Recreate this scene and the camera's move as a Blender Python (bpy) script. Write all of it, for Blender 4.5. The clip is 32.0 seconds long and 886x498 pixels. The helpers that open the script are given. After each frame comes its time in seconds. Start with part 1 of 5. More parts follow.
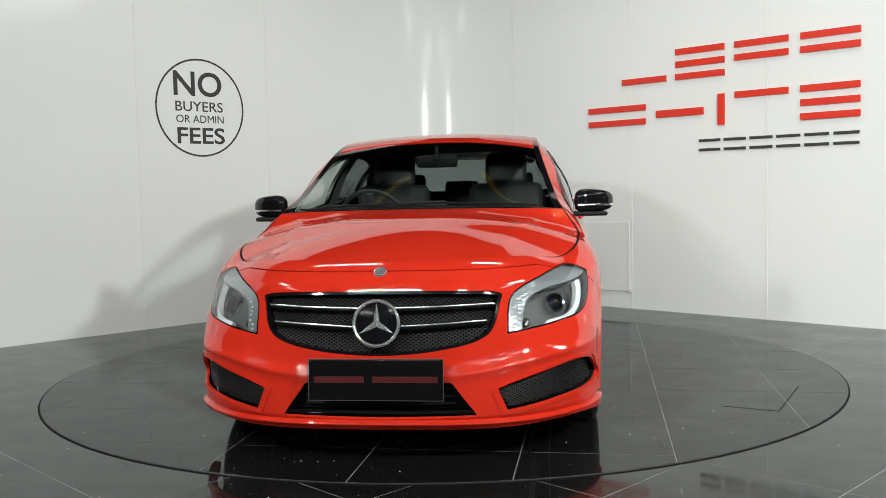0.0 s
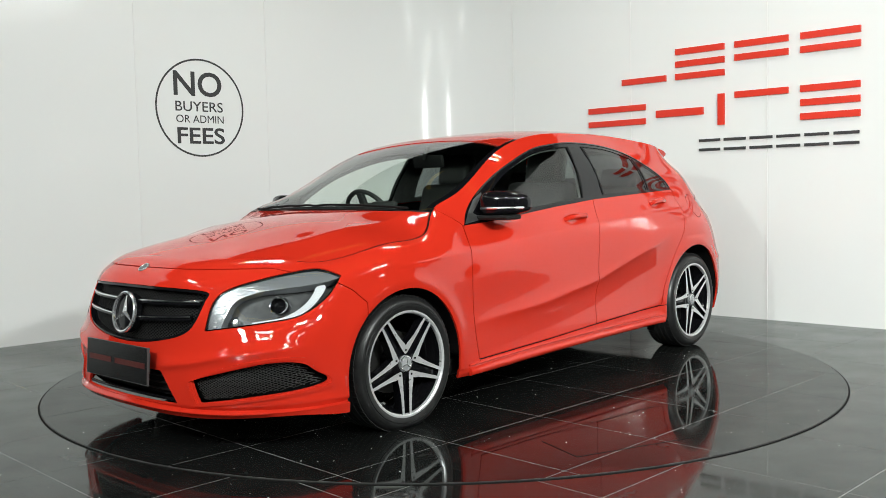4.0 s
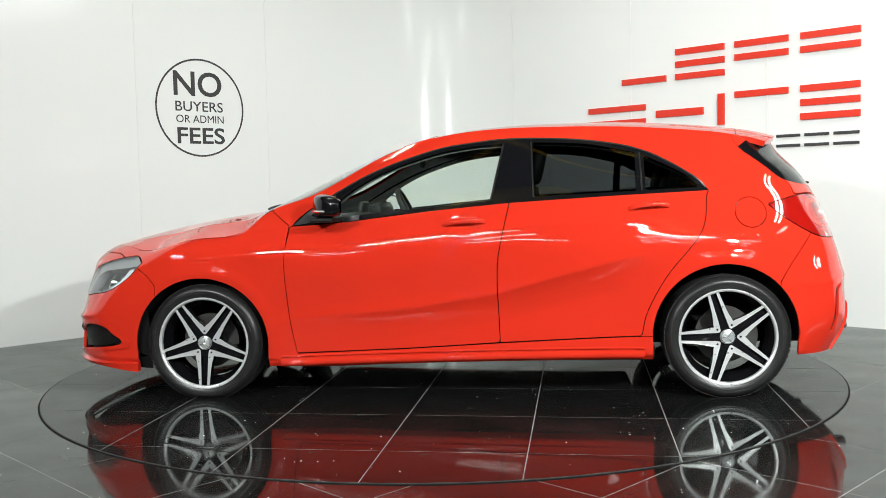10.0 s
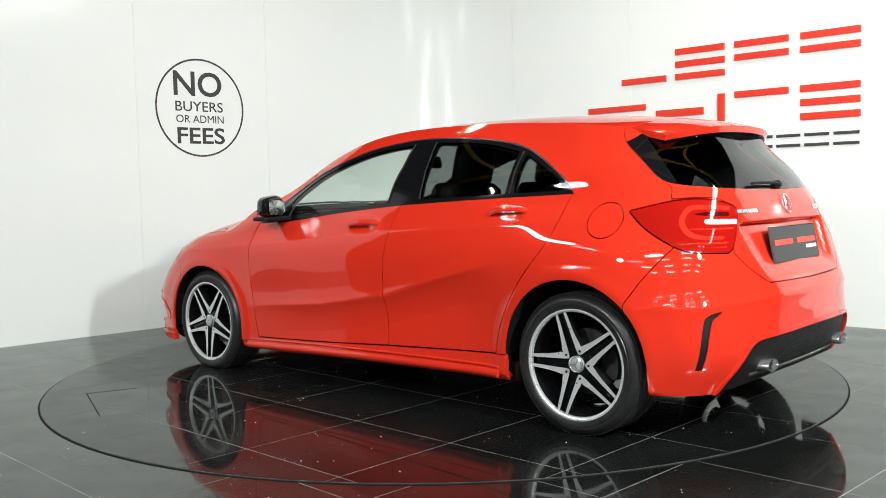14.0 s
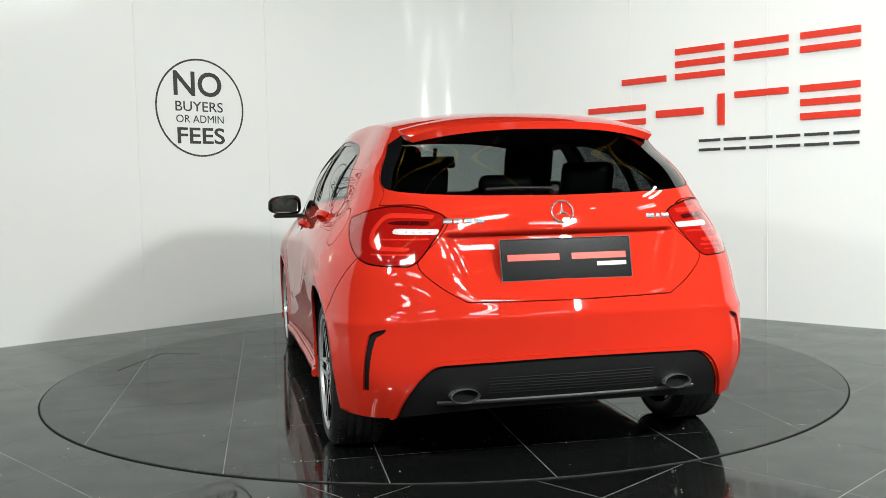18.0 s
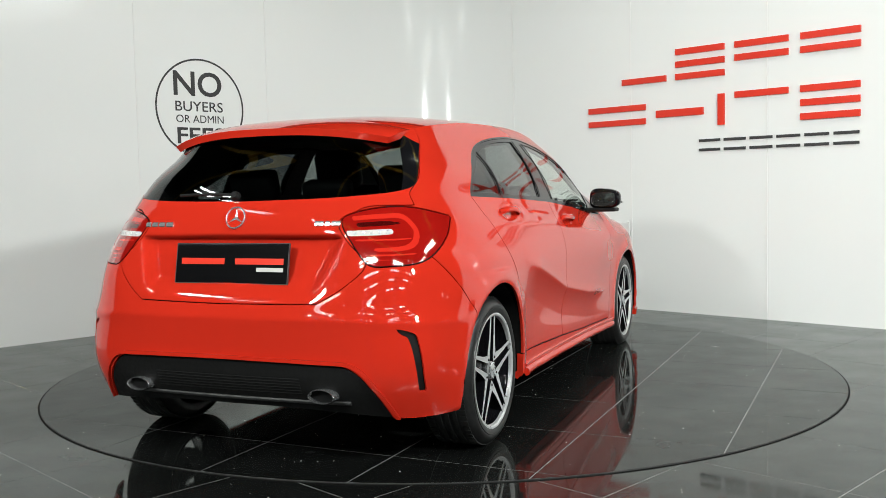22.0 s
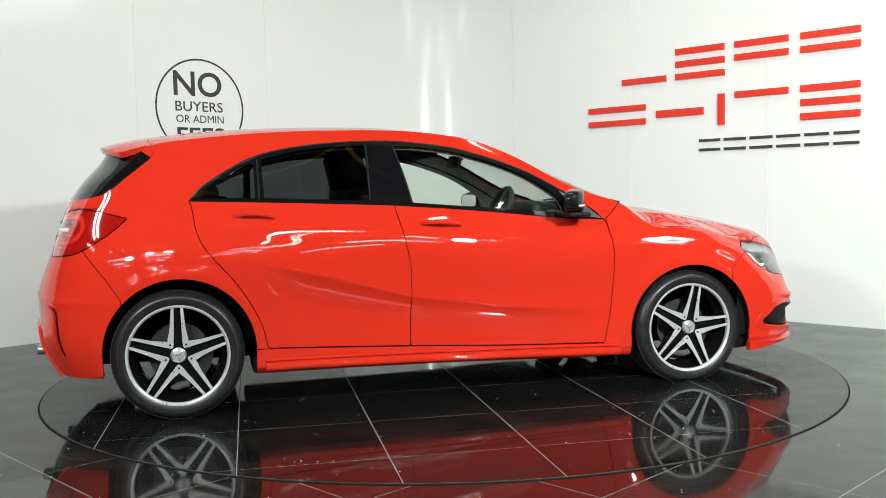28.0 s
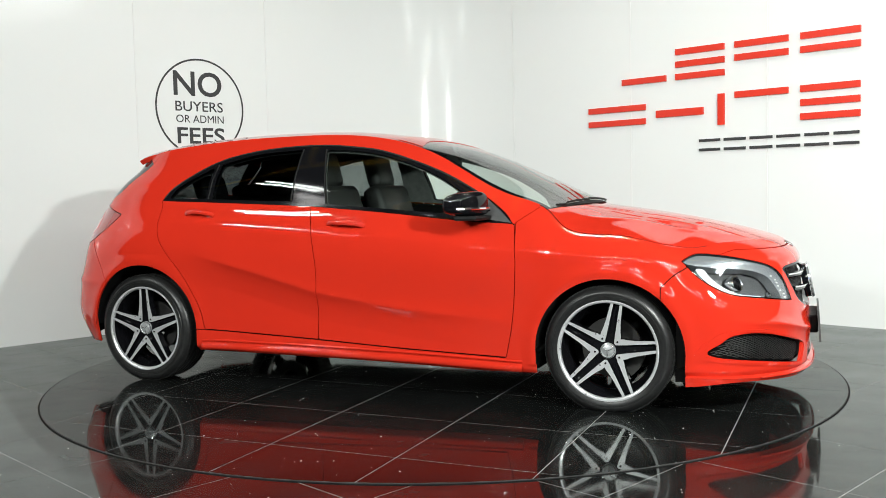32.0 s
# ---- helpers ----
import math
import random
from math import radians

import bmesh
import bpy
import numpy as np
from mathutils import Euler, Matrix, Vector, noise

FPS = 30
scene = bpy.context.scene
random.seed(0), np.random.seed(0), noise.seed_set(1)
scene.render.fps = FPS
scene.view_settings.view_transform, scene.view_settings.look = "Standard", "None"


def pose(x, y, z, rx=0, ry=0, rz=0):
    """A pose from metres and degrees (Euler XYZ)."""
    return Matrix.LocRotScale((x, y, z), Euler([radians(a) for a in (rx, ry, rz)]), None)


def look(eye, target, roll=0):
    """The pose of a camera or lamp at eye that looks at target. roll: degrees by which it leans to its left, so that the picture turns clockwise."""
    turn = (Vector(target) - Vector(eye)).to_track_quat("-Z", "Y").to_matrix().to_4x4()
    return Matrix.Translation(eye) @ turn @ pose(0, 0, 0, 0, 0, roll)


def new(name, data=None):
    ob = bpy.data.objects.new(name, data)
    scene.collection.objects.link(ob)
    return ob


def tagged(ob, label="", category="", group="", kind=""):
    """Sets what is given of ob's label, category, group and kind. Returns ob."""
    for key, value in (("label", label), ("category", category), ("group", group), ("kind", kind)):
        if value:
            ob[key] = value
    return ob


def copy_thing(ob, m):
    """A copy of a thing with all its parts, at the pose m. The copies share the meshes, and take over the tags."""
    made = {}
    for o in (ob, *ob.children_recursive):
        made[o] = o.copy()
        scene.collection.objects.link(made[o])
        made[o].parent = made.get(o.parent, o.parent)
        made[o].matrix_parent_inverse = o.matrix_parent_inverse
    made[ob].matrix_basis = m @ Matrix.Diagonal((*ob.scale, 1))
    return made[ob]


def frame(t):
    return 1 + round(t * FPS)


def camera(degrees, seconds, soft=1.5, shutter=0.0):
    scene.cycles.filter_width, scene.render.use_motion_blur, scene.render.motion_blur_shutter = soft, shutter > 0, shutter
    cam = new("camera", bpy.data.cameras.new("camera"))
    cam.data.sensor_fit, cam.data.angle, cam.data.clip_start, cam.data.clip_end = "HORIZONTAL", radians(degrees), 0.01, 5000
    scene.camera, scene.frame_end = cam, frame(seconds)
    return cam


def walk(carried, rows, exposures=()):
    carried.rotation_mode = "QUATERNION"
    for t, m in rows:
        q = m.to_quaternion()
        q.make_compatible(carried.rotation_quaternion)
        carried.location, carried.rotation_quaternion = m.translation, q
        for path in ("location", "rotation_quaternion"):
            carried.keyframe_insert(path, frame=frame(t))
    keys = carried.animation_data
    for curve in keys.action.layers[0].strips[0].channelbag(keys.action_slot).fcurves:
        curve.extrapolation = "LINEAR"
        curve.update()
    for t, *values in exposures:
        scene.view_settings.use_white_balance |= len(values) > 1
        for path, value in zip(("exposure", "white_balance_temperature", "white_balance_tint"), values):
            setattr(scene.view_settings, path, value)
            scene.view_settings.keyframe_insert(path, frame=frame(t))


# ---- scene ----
cam = camera(50.83, 32.0, soft=0.55)
EYE = Vector((0.0, -5.623, 1.072))
YAW, PITCH, ROLL = radians(-0.116), radians(-3.615), -1.237
AHEAD = Vector((-math.sin(YAW) * math.cos(PITCH), math.cos(YAW) * math.cos(PITCH), math.sin(PITCH)))
STAND = look(EYE, EYE + AHEAD * 5.0, ROLL)
walk(cam, [(0.0, STAND), (32.0, STAND)], exposures=[(0.0, -0.18), (3.0, -0.09), (6.0, 0.11), (8.0, 0.13), (11.0, 0.21), (14.0, 0.27), (17.0, 0.19), (19.0, -0.02), (22.0, -0.05), (25.0, 0.14), (28.0, 0.14), (32.0, 0.19)])

# ---------------------------------------------------------------- light
world = bpy.data.worlds.new("world")
scene.world = world
world.use_nodes = True
world.node_tree.nodes["Background"].inputs[0].default_value = (0.9, 0.95, 1.0, 1)
world.node_tree.nodes["Background"].inputs[1].default_value = 0.02


def area_lamp(name, at, target, sx, sy, watts, colour=(0.945, 1.0, 0.965), turn=0):
    data = bpy.data.lights.new(name, "AREA")
    data.shape, data.size, data.size_y, data.energy, data.color = "RECTANGLE" if sx > 1 else "ELLIPSE", sx, sy, watts, colour
    ob = new(name, data)
    ob.matrix_world = look(at, target, turn)
    return ob


# twin tubes under the hall roof, and two soft floods that stand either side of the camera
for x in (-4.3, 4.3):
    for dx in (-0.13, 0.13):
        area_lamp("tube_light", (x + dx, -2.4, 4.1), (x + dx, -2.4, 0.0), 1.5, 0.08, 34 if x < 0 else 46, turn=90)
for x in (-1.5, 1.5):
    for dy in (-0.13, 0.13):
        area_lamp("tube_light", (x, 0.7 + dy, 5.0), (x, 0.7 + dy, 0.0), 1.3, 0.035, 20 if x < 0 else 26)
for x, aim, watts in ((-2.4, -0.6, 58), (2.4, 2.0, 140)):
    area_lamp("flood_light", (x, -4.55, 2.45), (aim, 1.2, 0.9), 0.27, 0.26, watts).data.spread = radians(130)
for x in (-1.7, 1.7):
    for dy in (-0.12, 0.12):
        area_lamp("tube_light", (x, -6.6 + dy, 4.1), (x, -6.2 + dy, 0.0), 1.5, 0.035, 48)
    # unseen fill lamp added above the fitting to brighten the rear ceiling
    area_lamp("tube_uplight", (x, -6.6, 4.20), (x, -6.6, 5.2), 1.5, 0.2, 30)

# ---------------------------------------------------------------- materials


def shader(name, colour=(0.8, 0.8, 0.8), rough=0.5, metal=0.0, **more):
    m = bpy.data.materials.new(name)
    m.use_nodes = True
    b = m.node_tree.nodes["Principled BSDF"]
    b.inputs["Base Color"].default_value = (*colour, 1)
    b.inputs["Roughness"].default_value = rough
    b.inputs["Metallic"].default_value = metal
    for key, value in more.items():
        b.inputs[key.replace("_", " ")].default_value = value
    return m


def nodes_of(m):
    t = m.node_tree
    return t.nodes, t.links, t.nodes["Principled BSDF"]


def vary(m, scale, low, high, detail=4.0, socket="Base Color", bump=0.0, bump_scale=0.0, coords="Object"):
    """Noise of a real size that moves one input between two values, and a fine relief."""
    n, l, b = nodes_of(m)
    co = n.new("ShaderNodeTexCoord")
    tex = n.new("ShaderNodeTexNoise")
    tex.inputs["Scale"].default_value, tex.inputs["Detail"].default_value = scale, detail
    l.new(co.outputs[coords], tex.inputs["Vector"])
    if socket:
        ramp = n.new("ShaderNodeValToRGB")
        ramp.color_ramp.elements[0].position, ramp.color_ramp.elements[1].position = 0.3, 0.7
        lo = low if isinstance(low, tuple) else (low,) * 3
        hi = high if isinstance(high, tuple) else (high,) * 3
        ramp.color_ramp.elements[0].color, ramp.color_ramp.elements[1].color = (*lo, 1), (*hi, 1)
        l.new(tex.outputs["Fac"], ramp.inputs["Fac"])
        l.new(ramp.outputs["Color"], b.inputs[socket])
    if bump:
        fine = n.new("ShaderNodeTexNoise")
        fine.inputs["Scale"].default_value, fine.inputs["Detail"].default_value = bump_scale, 3.0
        l.new(co.outputs[coords], fine.inputs["Vector"])
        rel = n.new("ShaderNodeBump")
        rel.inputs["Strength"].default_value, rel.inputs["Distance"].default_value = bump, 0.01
        l.new(fine.outputs["Fac"], rel.inputs["Height"])
        l.new(rel.outputs["Normal"], b.inputs["Normal"])
    return m


M_WALL = vary(shader("white_panel", (0.79, 0.8, 0.79), 0.2, Specular_IOR_Level=0.24), 0.9, 0.10, 0.16, socket="Roughness", bump=0.05, bump_scale=1.3)
M_SEAM = shader("white_trim", (0.78, 0.78, 0.77), 0.3)
M_BACK = vary(shader("warehouse_wall", (0.72, 0.72, 0.71), 0.7), 0.7, 0.60, 0.74)
M_CEIL = vary(shader("warehouse_ceiling", (0.7, 0.7, 0.7), 0.8), 0.6, 0.62, 0.76)
M_DECK = vary(shader("roof_deck", (0.12, 0.12, 0.12), 0.7), 0.8, 0.09, 0.15)
M_BEAM = vary(shader("yellow_paint", (0.75, 0.5, 0.05), 0.45), 3.0, (0.7, 0.46, 0.04), (0.8, 0.55, 0.08))


def polished_tile(name, polish):
    """Dark honed stone under a worn polish: the polish shows by Fresnel and swallows part of the light."""
    m = bpy.data.materials.new(name)
    m.use_nodes = True
    n, l = m.node_tree.nodes, m.node_tree.links
    n.remove(n["Principled BSDF"])
    co = n.new("ShaderNodeTexCoord")
    cloud, fine = n.new("ShaderNodeTexNoise"), n.new("ShaderNodeTexNoise")
    cloud.inputs["Scale"].default_value, cloud.inputs["Detail"].default_value = 3.5, 6.0
    fine.inputs["Scale"].default_value, fine.inputs["Detail"].default_value = 60.0, 4.0
    geo = n.new("ShaderNodeNewGeometry")
    l.new(geo.outputs["Position"], cloud.inputs["Vector"])
    l.new(co.outputs["Object"], fine.inputs["Vector"])
    info = n.new("ShaderNodeObjectInfo")
    tone = n.new("ShaderNodeValToRGB")
    tone.color_ramp.elements[0].color, tone.color_ramp.elements[1].color = (0.003, 0.0034, 0.0032, 1), (0.008, 0.0085, 0.0082, 1)
    mixv = n.new("ShaderNodeMath")
    mixv.operation = "MULTIPLY_ADD"
    mixv.inputs[1].default_value = 0.5
    l.new(fine.outputs["Fac"], mixv.inputs[0])
    half_r = n.new("ShaderNodeMath")
    half_r.operation = "MULTIPLY"
    half_r.inputs[1].default_value = 0.5
    l.new(info.outputs["Random"], half_r.inputs[0])
    l.new(half_r.outputs[0], mixv.inputs[2])
    l.new(mixv.outputs[0], tone.inputs["Fac"])
    dif = n.new("ShaderNodeBsdfDiffuse")
    l.new(tone.outputs["Color"], dif.inputs["Color"])
    rough = n.new("ShaderNodeMapRange")
    rough.inputs["From Min"].default_value, rough.inputs["From Max"].default_value = 0.3, 0.7
    rough.inputs["To Min"].default_value, rough.inputs["To Max"].default_value = 0.02, 0.085
    l.new(cloud.outputs["Fac"], rough.inputs["Value"])
    gl = n.new("ShaderNodeBsdfGlossy")
    gl.inputs["Color"].default_value = (polish * 0.96, polish, polish * 0.98, 1)
    l.new(rough.outputs["Result"], gl.inputs["Roughness"])
    haze = n.new("ShaderNodeBsdfGlossy")
    haze.inputs["Color"].default_value, haze.inputs["Roughness"].default_value = (polish * 0.96, polish, polish * 0.98, 1), 0.36
    worn = n.new("ShaderNodeMapRange")
    worn.inputs["From Min"].default_value, worn.inputs["From Max"].default_value = 0.32, 0.68
    worn.inputs["To Min"].default_value, worn.inputs["To Max"].default_value = 0.05, 0.24
    l.new(cloud.outputs["Fac"], worn.inputs["Value"])
    polished = n.new("ShaderNodeMixShader")
    l.new(worn.outputs["Result"], polished.inputs[0])
    l.new(gl.outputs[0], polished.inputs[1])
    l.new(haze.outputs[0], polished.inputs[2])
    fr = n.new("ShaderNodeFresnel")
    fr.inputs["IOR"].default_value = 1.55
    mix = n.new("ShaderNodeMixShader")
    l.new(fr.outputs[0], mix.inputs[0])
    l.new(dif.outputs[0], mix.inputs[1])
    l.new(polished.outputs[0], mix.inputs[2])
    l.new(mix.outputs[0], n["Material Output"].inputs[0])
    return m


M_TILE = polished_tile("dark_tile", 0.68)
M_TILE_WORN = polished_tile("worn_dark_tile", 0.86)
M_GROUT = vary(shader("grout", (0.26, 0.26, 0.25), 0.6), 12.0, 0.18, 0.33)
M_STEEL_EDGE = shader("dark_steel", (0.03, 0.03, 0.03), 0.35, 0.6)
M_SIGN_RED = shader("red_acrylic", (0.70, 0.035, 0.015), 0.35)
M_SIGN_BLACK = shader("black_vinyl", (0.035, 0.035, 0.036), 0.5)
M_RED = shader("red_paint", (0.53, 0.024, 0.011), 0.5, 0.0, Specular_IOR_Level=0.0, Coat_Weight=1.0, Coat_Roughness=0.02, Coat_IOR=1.58)


def wavy(m, scale, height):
    """The slight waviness of pressed sheet under a clear coat."""
    n, l, b = nodes_of(m)
    co = n.new("ShaderNodeTexCoord")
    tex = n.new("ShaderNodeTexNoise")
    tex.inputs["Scale"].default_value, tex.inputs["Detail"].default_value = scale, 1.0
    l.new(co.outputs["Object"], tex.inputs["Vector"])
    rel = n.new("ShaderNodeBump")
    rel.inputs["Strength"].default_value, rel.inputs["Distance"].default_value = 1.0, height
    l.new(tex.outputs["Fac"], rel.inputs["Height"])
    l.new(rel.outputs["Normal"], b.inputs["Coat Normal"])
    return m


wavy(M_RED, 4.0, 0.0008)
M_GLOSS = shader("gloss_black", (0.005, 0.005, 0.006), 0.08, Specular_IOR_Level=0.38)
M_BLACK = vary(shader("black_plastic", (0.005, 0.005, 0.005), 0.6, Specular_IOR_Level=0.22), 60.0, 0.5, 0.66, socket="Roughness")
M_PLATE = shader("black_plate", (0.004, 0.004, 0.0045), 0.2, Specular_IOR_Level=0.35)
M_BEZEL = vary(shader("lamp_bezel", (0.085, 0.085, 0.085), 0.3), 30.0, 0.07, 0.105)
M_DARK = shader("dark_cavity", (0.006, 0.006, 0.006), 0.8, Specular_IOR_Level=0.1)
M_RUBBER = vary(shader("tyre_rubber", (0.012, 0.012, 0.012), 0.36, Specular_IOR_Level=0.42), 40.0, 0.008, 0.016)
M_ALLOY = vary(shader("machined_alloy", (0.70, 0.70, 0.71), 0.34, 0.6), 30.0, 0.26, 0.38, socket="Roughness")
M_CAP = shader("silver_cap", (0.42, 0.43, 0.44), 0.3, 0.5)
M_TRIM = vary(shader("grained_plastic", (0.05, 0.05, 0.052), 0.5), 50.0, 0.042, 0.058)
M_CHROME = shader("chrome", (0.88, 0.89, 0.90), 0.16, 1.0)
M_TIP = shader("dulled_chrome", (0.50, 0.50, 0.51), 0.22, 0.9)
M_BRIGHT = shader("bright_chrome", (0.84, 0.85, 0.86), 0.15, 0.84)
M_DISC = vary(shader("brake_steel", (0.07, 0.068, 0.066), 0.5, 0.9), 20.0, 0.4, 0.6, socket="Roughness")
M_LEATHER = vary(shader("black_upholstery", (0.018, 0.018, 0.019), 0.55), 14.0, 0.013, 0.024, bump=0.1, bump_scale=180.0)
M_LINING = vary(shader("grey_lining", (0.11, 0.11, 0.11), 0.9), 25.0, 0.09, 0.13)


def glass(name, tint, rough=0.0, mixed=0.0):
    """A thin pane: tinted see-through with a mirror-like skin."""
    m = bpy.data.materials.new(name)
    m.use_nodes = True
    n, l = m.node_tree.nodes, m.node_tree.links
    n.remove(n["Principled BSDF"])
    out = n["Material Output"]
    see = n.new("ShaderNodeBsdfTransparent")
    see.inputs[0].default_value = (*tint, 1)
    skin = n.new("ShaderNodeBsdfGlossy")
    skin.inputs["Color"].default_value, skin.inputs["Roughness"].default_value = (1, 1, 1, 1), rough
    # Schlick's rule, alike on both faces of a thin pane
    edge = n.new("ShaderNodeLayerWeight")
    edge.inputs["Blend"].default_value = 0.5
    fifth = n.new("ShaderNodeMath")
    fifth.operation = "POWER"
    fifth.inputs[1].default_value = 5.0
    l.new(edge.outputs["Facing"], fifth.inputs[0])
    fres = n.new("ShaderNodeMath")
    fres.operation = "MULTIPLY_ADD"
    fres.inputs[1].default_value, fres.inputs[2].default_value = 0.94, 0.06
    l.new(fifth.outputs[0], fres.inputs[0])
    mix = n.new("ShaderNodeMixShader")
    l.new(fres.outputs[0], mix.inputs[0])
    l.new(see.outputs[0], mix.inputs[1])
    l.new(skin.outputs[0], mix.inputs[2])
    l.new(mix.outputs[0], out.inputs[0])
    return m


M_GLASS = glass("clear_glass", (0.86, 0.925, 0.885))
M_PRIVACY = glass("tinted_glass", (0.22, 0.24, 0.24))
M_LENS = glass("lamp_lens", (0.93, 0.95, 0.96))
M_REDLENS = shader("red_lens", (0.29, 0.006, 0.004), 0.06, Coat_Weight=1.0, Coat_Roughness=0.02)
M_REDLENS_HOT = shader("red_lens_bright", (0.58, 0.022, 0.012), 0.08, Coat_Weight=1.0, Coat_Roughness=0.02)
M_WHITELENS = shader("white_lens", (0.62, 0.60, 0.58), 0.15, Coat_Weight=1.0)

# ---------------------------------------------------------------- mesh helpers


def solid_mesh(name, verts, faces, material, smooth=False):
    me = bpy.data.meshes.new(name)
    me.from_pydata([tuple(v) for v in verts], [], [tuple(f) for f in faces])
    me.materials.append(material)
    if smooth:
        me.shade_smooth()
    me.update()
    return me


def part(name, bm, material, parent, label=""):
    """Links a bmesh as one mesh object under a thing or a part."""
    me = bpy.data.meshes.new(name)
    bm.normal_update()
    bm.to_mesh(me)
    bm.free()
    me.materials.append(material)
    ob = new(name, me)
    ob.parent = parent
    return tagged(ob, label)


def shade(ob, angle=35):
    ob.data.shade_smooth()
    ob.data.set_sharp_from_angle(angle=radians(angle))
    return ob


def box(bm, x0, y0, z0, x1, y1, z1, bevel=0.0, m=None):
    g = bmesh.ops.create_cube(bm, size=1.0)["verts"]
    mat = Matrix.Translation(((x0 + x1) / 2, (y0 + y1) / 2, (z0 + z1) / 2)) @ Matrix.Diagonal((x1 - x0, y1 - y0, z1 - z0, 1))
    bmesh.ops.transform(bm, matrix=mat, verts=g)
    if bevel:
        edges = list({e for v in g for e in v.link_edges})
        r = bmesh.ops.bevel(bm, geom=edges, offset=bevel, segments=2, affect="EDGES", profile=0.5)
        g = list({v for f in r["faces"] for v in f.verts} | {v for v in g if v.is_valid})
    if m is not None:
        bmesh.ops.transform(bm, matrix=m, verts=g)
    return g


def lathe(bm, profile, steps=48, axis="y", closed=False):
    """Turns a profile of (radius, offset along the axis) round the axis."""
    rings = []
    for i in range(steps):
        a = 2 * math.pi * i / steps
        c, s = math.cos(a), math.sin(a)
        rings.append([bm.verts.new((r * c, o, r * s) if axis == "y" else (r * c, r * s, o)) for r, o in profile])
    n = len(profile)
    for i in range(steps):
        p, q = rings[i], rings[(i + 1) % steps]
        for k in range(n if closed else n - 1):
            k2 = (k + 1) % n
            bm.faces.new((p[k], p[k2], q[k2], q[k]) if axis == "y" else (p[k], q[k], q[k2], p[k2]))
    return rings


def prism(bm, outline, depth, m):
    """A flat outline in x, y given thickness along z, at the pose m."""
    lo = [bm.verts.new(m @ Vector((x, y, 0))) for x, y in outline]
    hi = [bm.verts.new(m @ Vector((x, y, depth))) for x, y in outline]
    k = len(outline)
    bm.faces.new(list(reversed(lo)))
    bm.faces.new(hi)
    for i in range(k):
        bm.faces.new((lo[i], lo[(i + 1) % k], hi[(i + 1) % k], hi[i]))


# ---------------------------------------------------------------- the room
CORNER = Vector((-0.007, 4.148))
ANG_L, ANG_R = radians(43.1 + 180), radians(-43.67)
DIR_L = Vector((math.cos(ANG_L), math.sin(ANG_L)))
DIR_R = Vector((math.cos(ANG_R), math.sin(ANG_R)))
BEND = 1.0          # the corner is a bent panel
WALL_TOP = 3.35


def wall_plan():
    """The plan line of the white wall from the far left to the far right."""
    a, b = CORNER + DIR_L * BEND, CORNER + DIR_R * BEND
    line = [CORNER + DIR_L * 7.2]
    for i in range(33):
        t = i / 32
        line.append(a * (1 - t) ** 2 + CORNER * 2 * t * (1 - t) + b * t * t)
    line.append(CORNER + DIR_R * 7.2)
    return line


def build_wall():
    line = wall_plan()
    k = len(line)
    outer = [p + Vector((0, 0.12)) for p in line]
    verts = [(p.x, p.y, z) for z in (-0.03, WALL_TOP) for p in line] + [(p.x, p.y, z) for z in (-0.03, WALL_TOP) for p in outer]
    faces = []
    for i in range(k - 1):
        faces.append((i, i + 1, k + i + 1, k + i))
        faces.append((2 * k + i + 1, 2 * k + i, 3 * k + i, 3 * k + i + 1))
        faces.append((k + i, k + i + 1, 3 * k + i + 1, 3 * k + i))
    me = solid_mesh("wall_north", verts, faces, M_WALL, True)
    me.set_sharp_from_angle(angle=radians(30))
    return tagged(new("wall_north", me), "glossy white panelled showroom wall bent round the corner", "wall", kind="structure")


wall = build_wall()


def wall_pose(side, s, z, out=0.0):
    """A pose on the wall: x along it to the right, y up, z out of it."""
    d = DIR_R if side == "R" else -DIR_L
    p = CORNER + (DIR_R if side == "R" else DIR_L) * s
    n = Vector((d.y, -d.x))
    if n.y > 0:
        n = -n
    m = Matrix(((d.x, 0, n.x, p.x + n.x * out), (d.y, 0, n.y, p.y + n.y * out), (0, 1, 0, z), (0, 0, 0, 1)))
    return m


SEAM_R, SEAM_L = (1.02, 2.325, 3.553, 4.78), (3.29, 4.51, 2.07)
for side, seams in (("R", SEAM_R), ("L", SEAM_L)):
    for s in seams:
        bm = bmesh.new()
        w = 0.008 if side == "R" and s > 2 else 0.003
        prism(bm, [(-w, 0), (w, 0), (w, WALL_TOP), (-w, WALL_TOP)], 0.004, wall_pose(side, s, 0.0, 0.0005))
        part("seam", bm, M_SEAM, wall)

# access panel low on the wall
hatch_panel = tagged(new("access_panel"), "small white access panel low on the showroom wall", "panel")
hatch_panel.matrix_world = wall_pose("R", 2.0, 0.145, 0.001)
bm = bmesh.new()
box(bm, -0.29, 0, 0, 0.29, 0.61, 0.012, 0.002)
part("door_leaf", bm, M_WALL, hatch_panel)
bm = bmesh.new()
box(bm, 0.292, -0.006, 0, 0.312, 0.62, 0.018, 0.003)
part("edge_trim", bm, M_SEAM, hatch_panel)

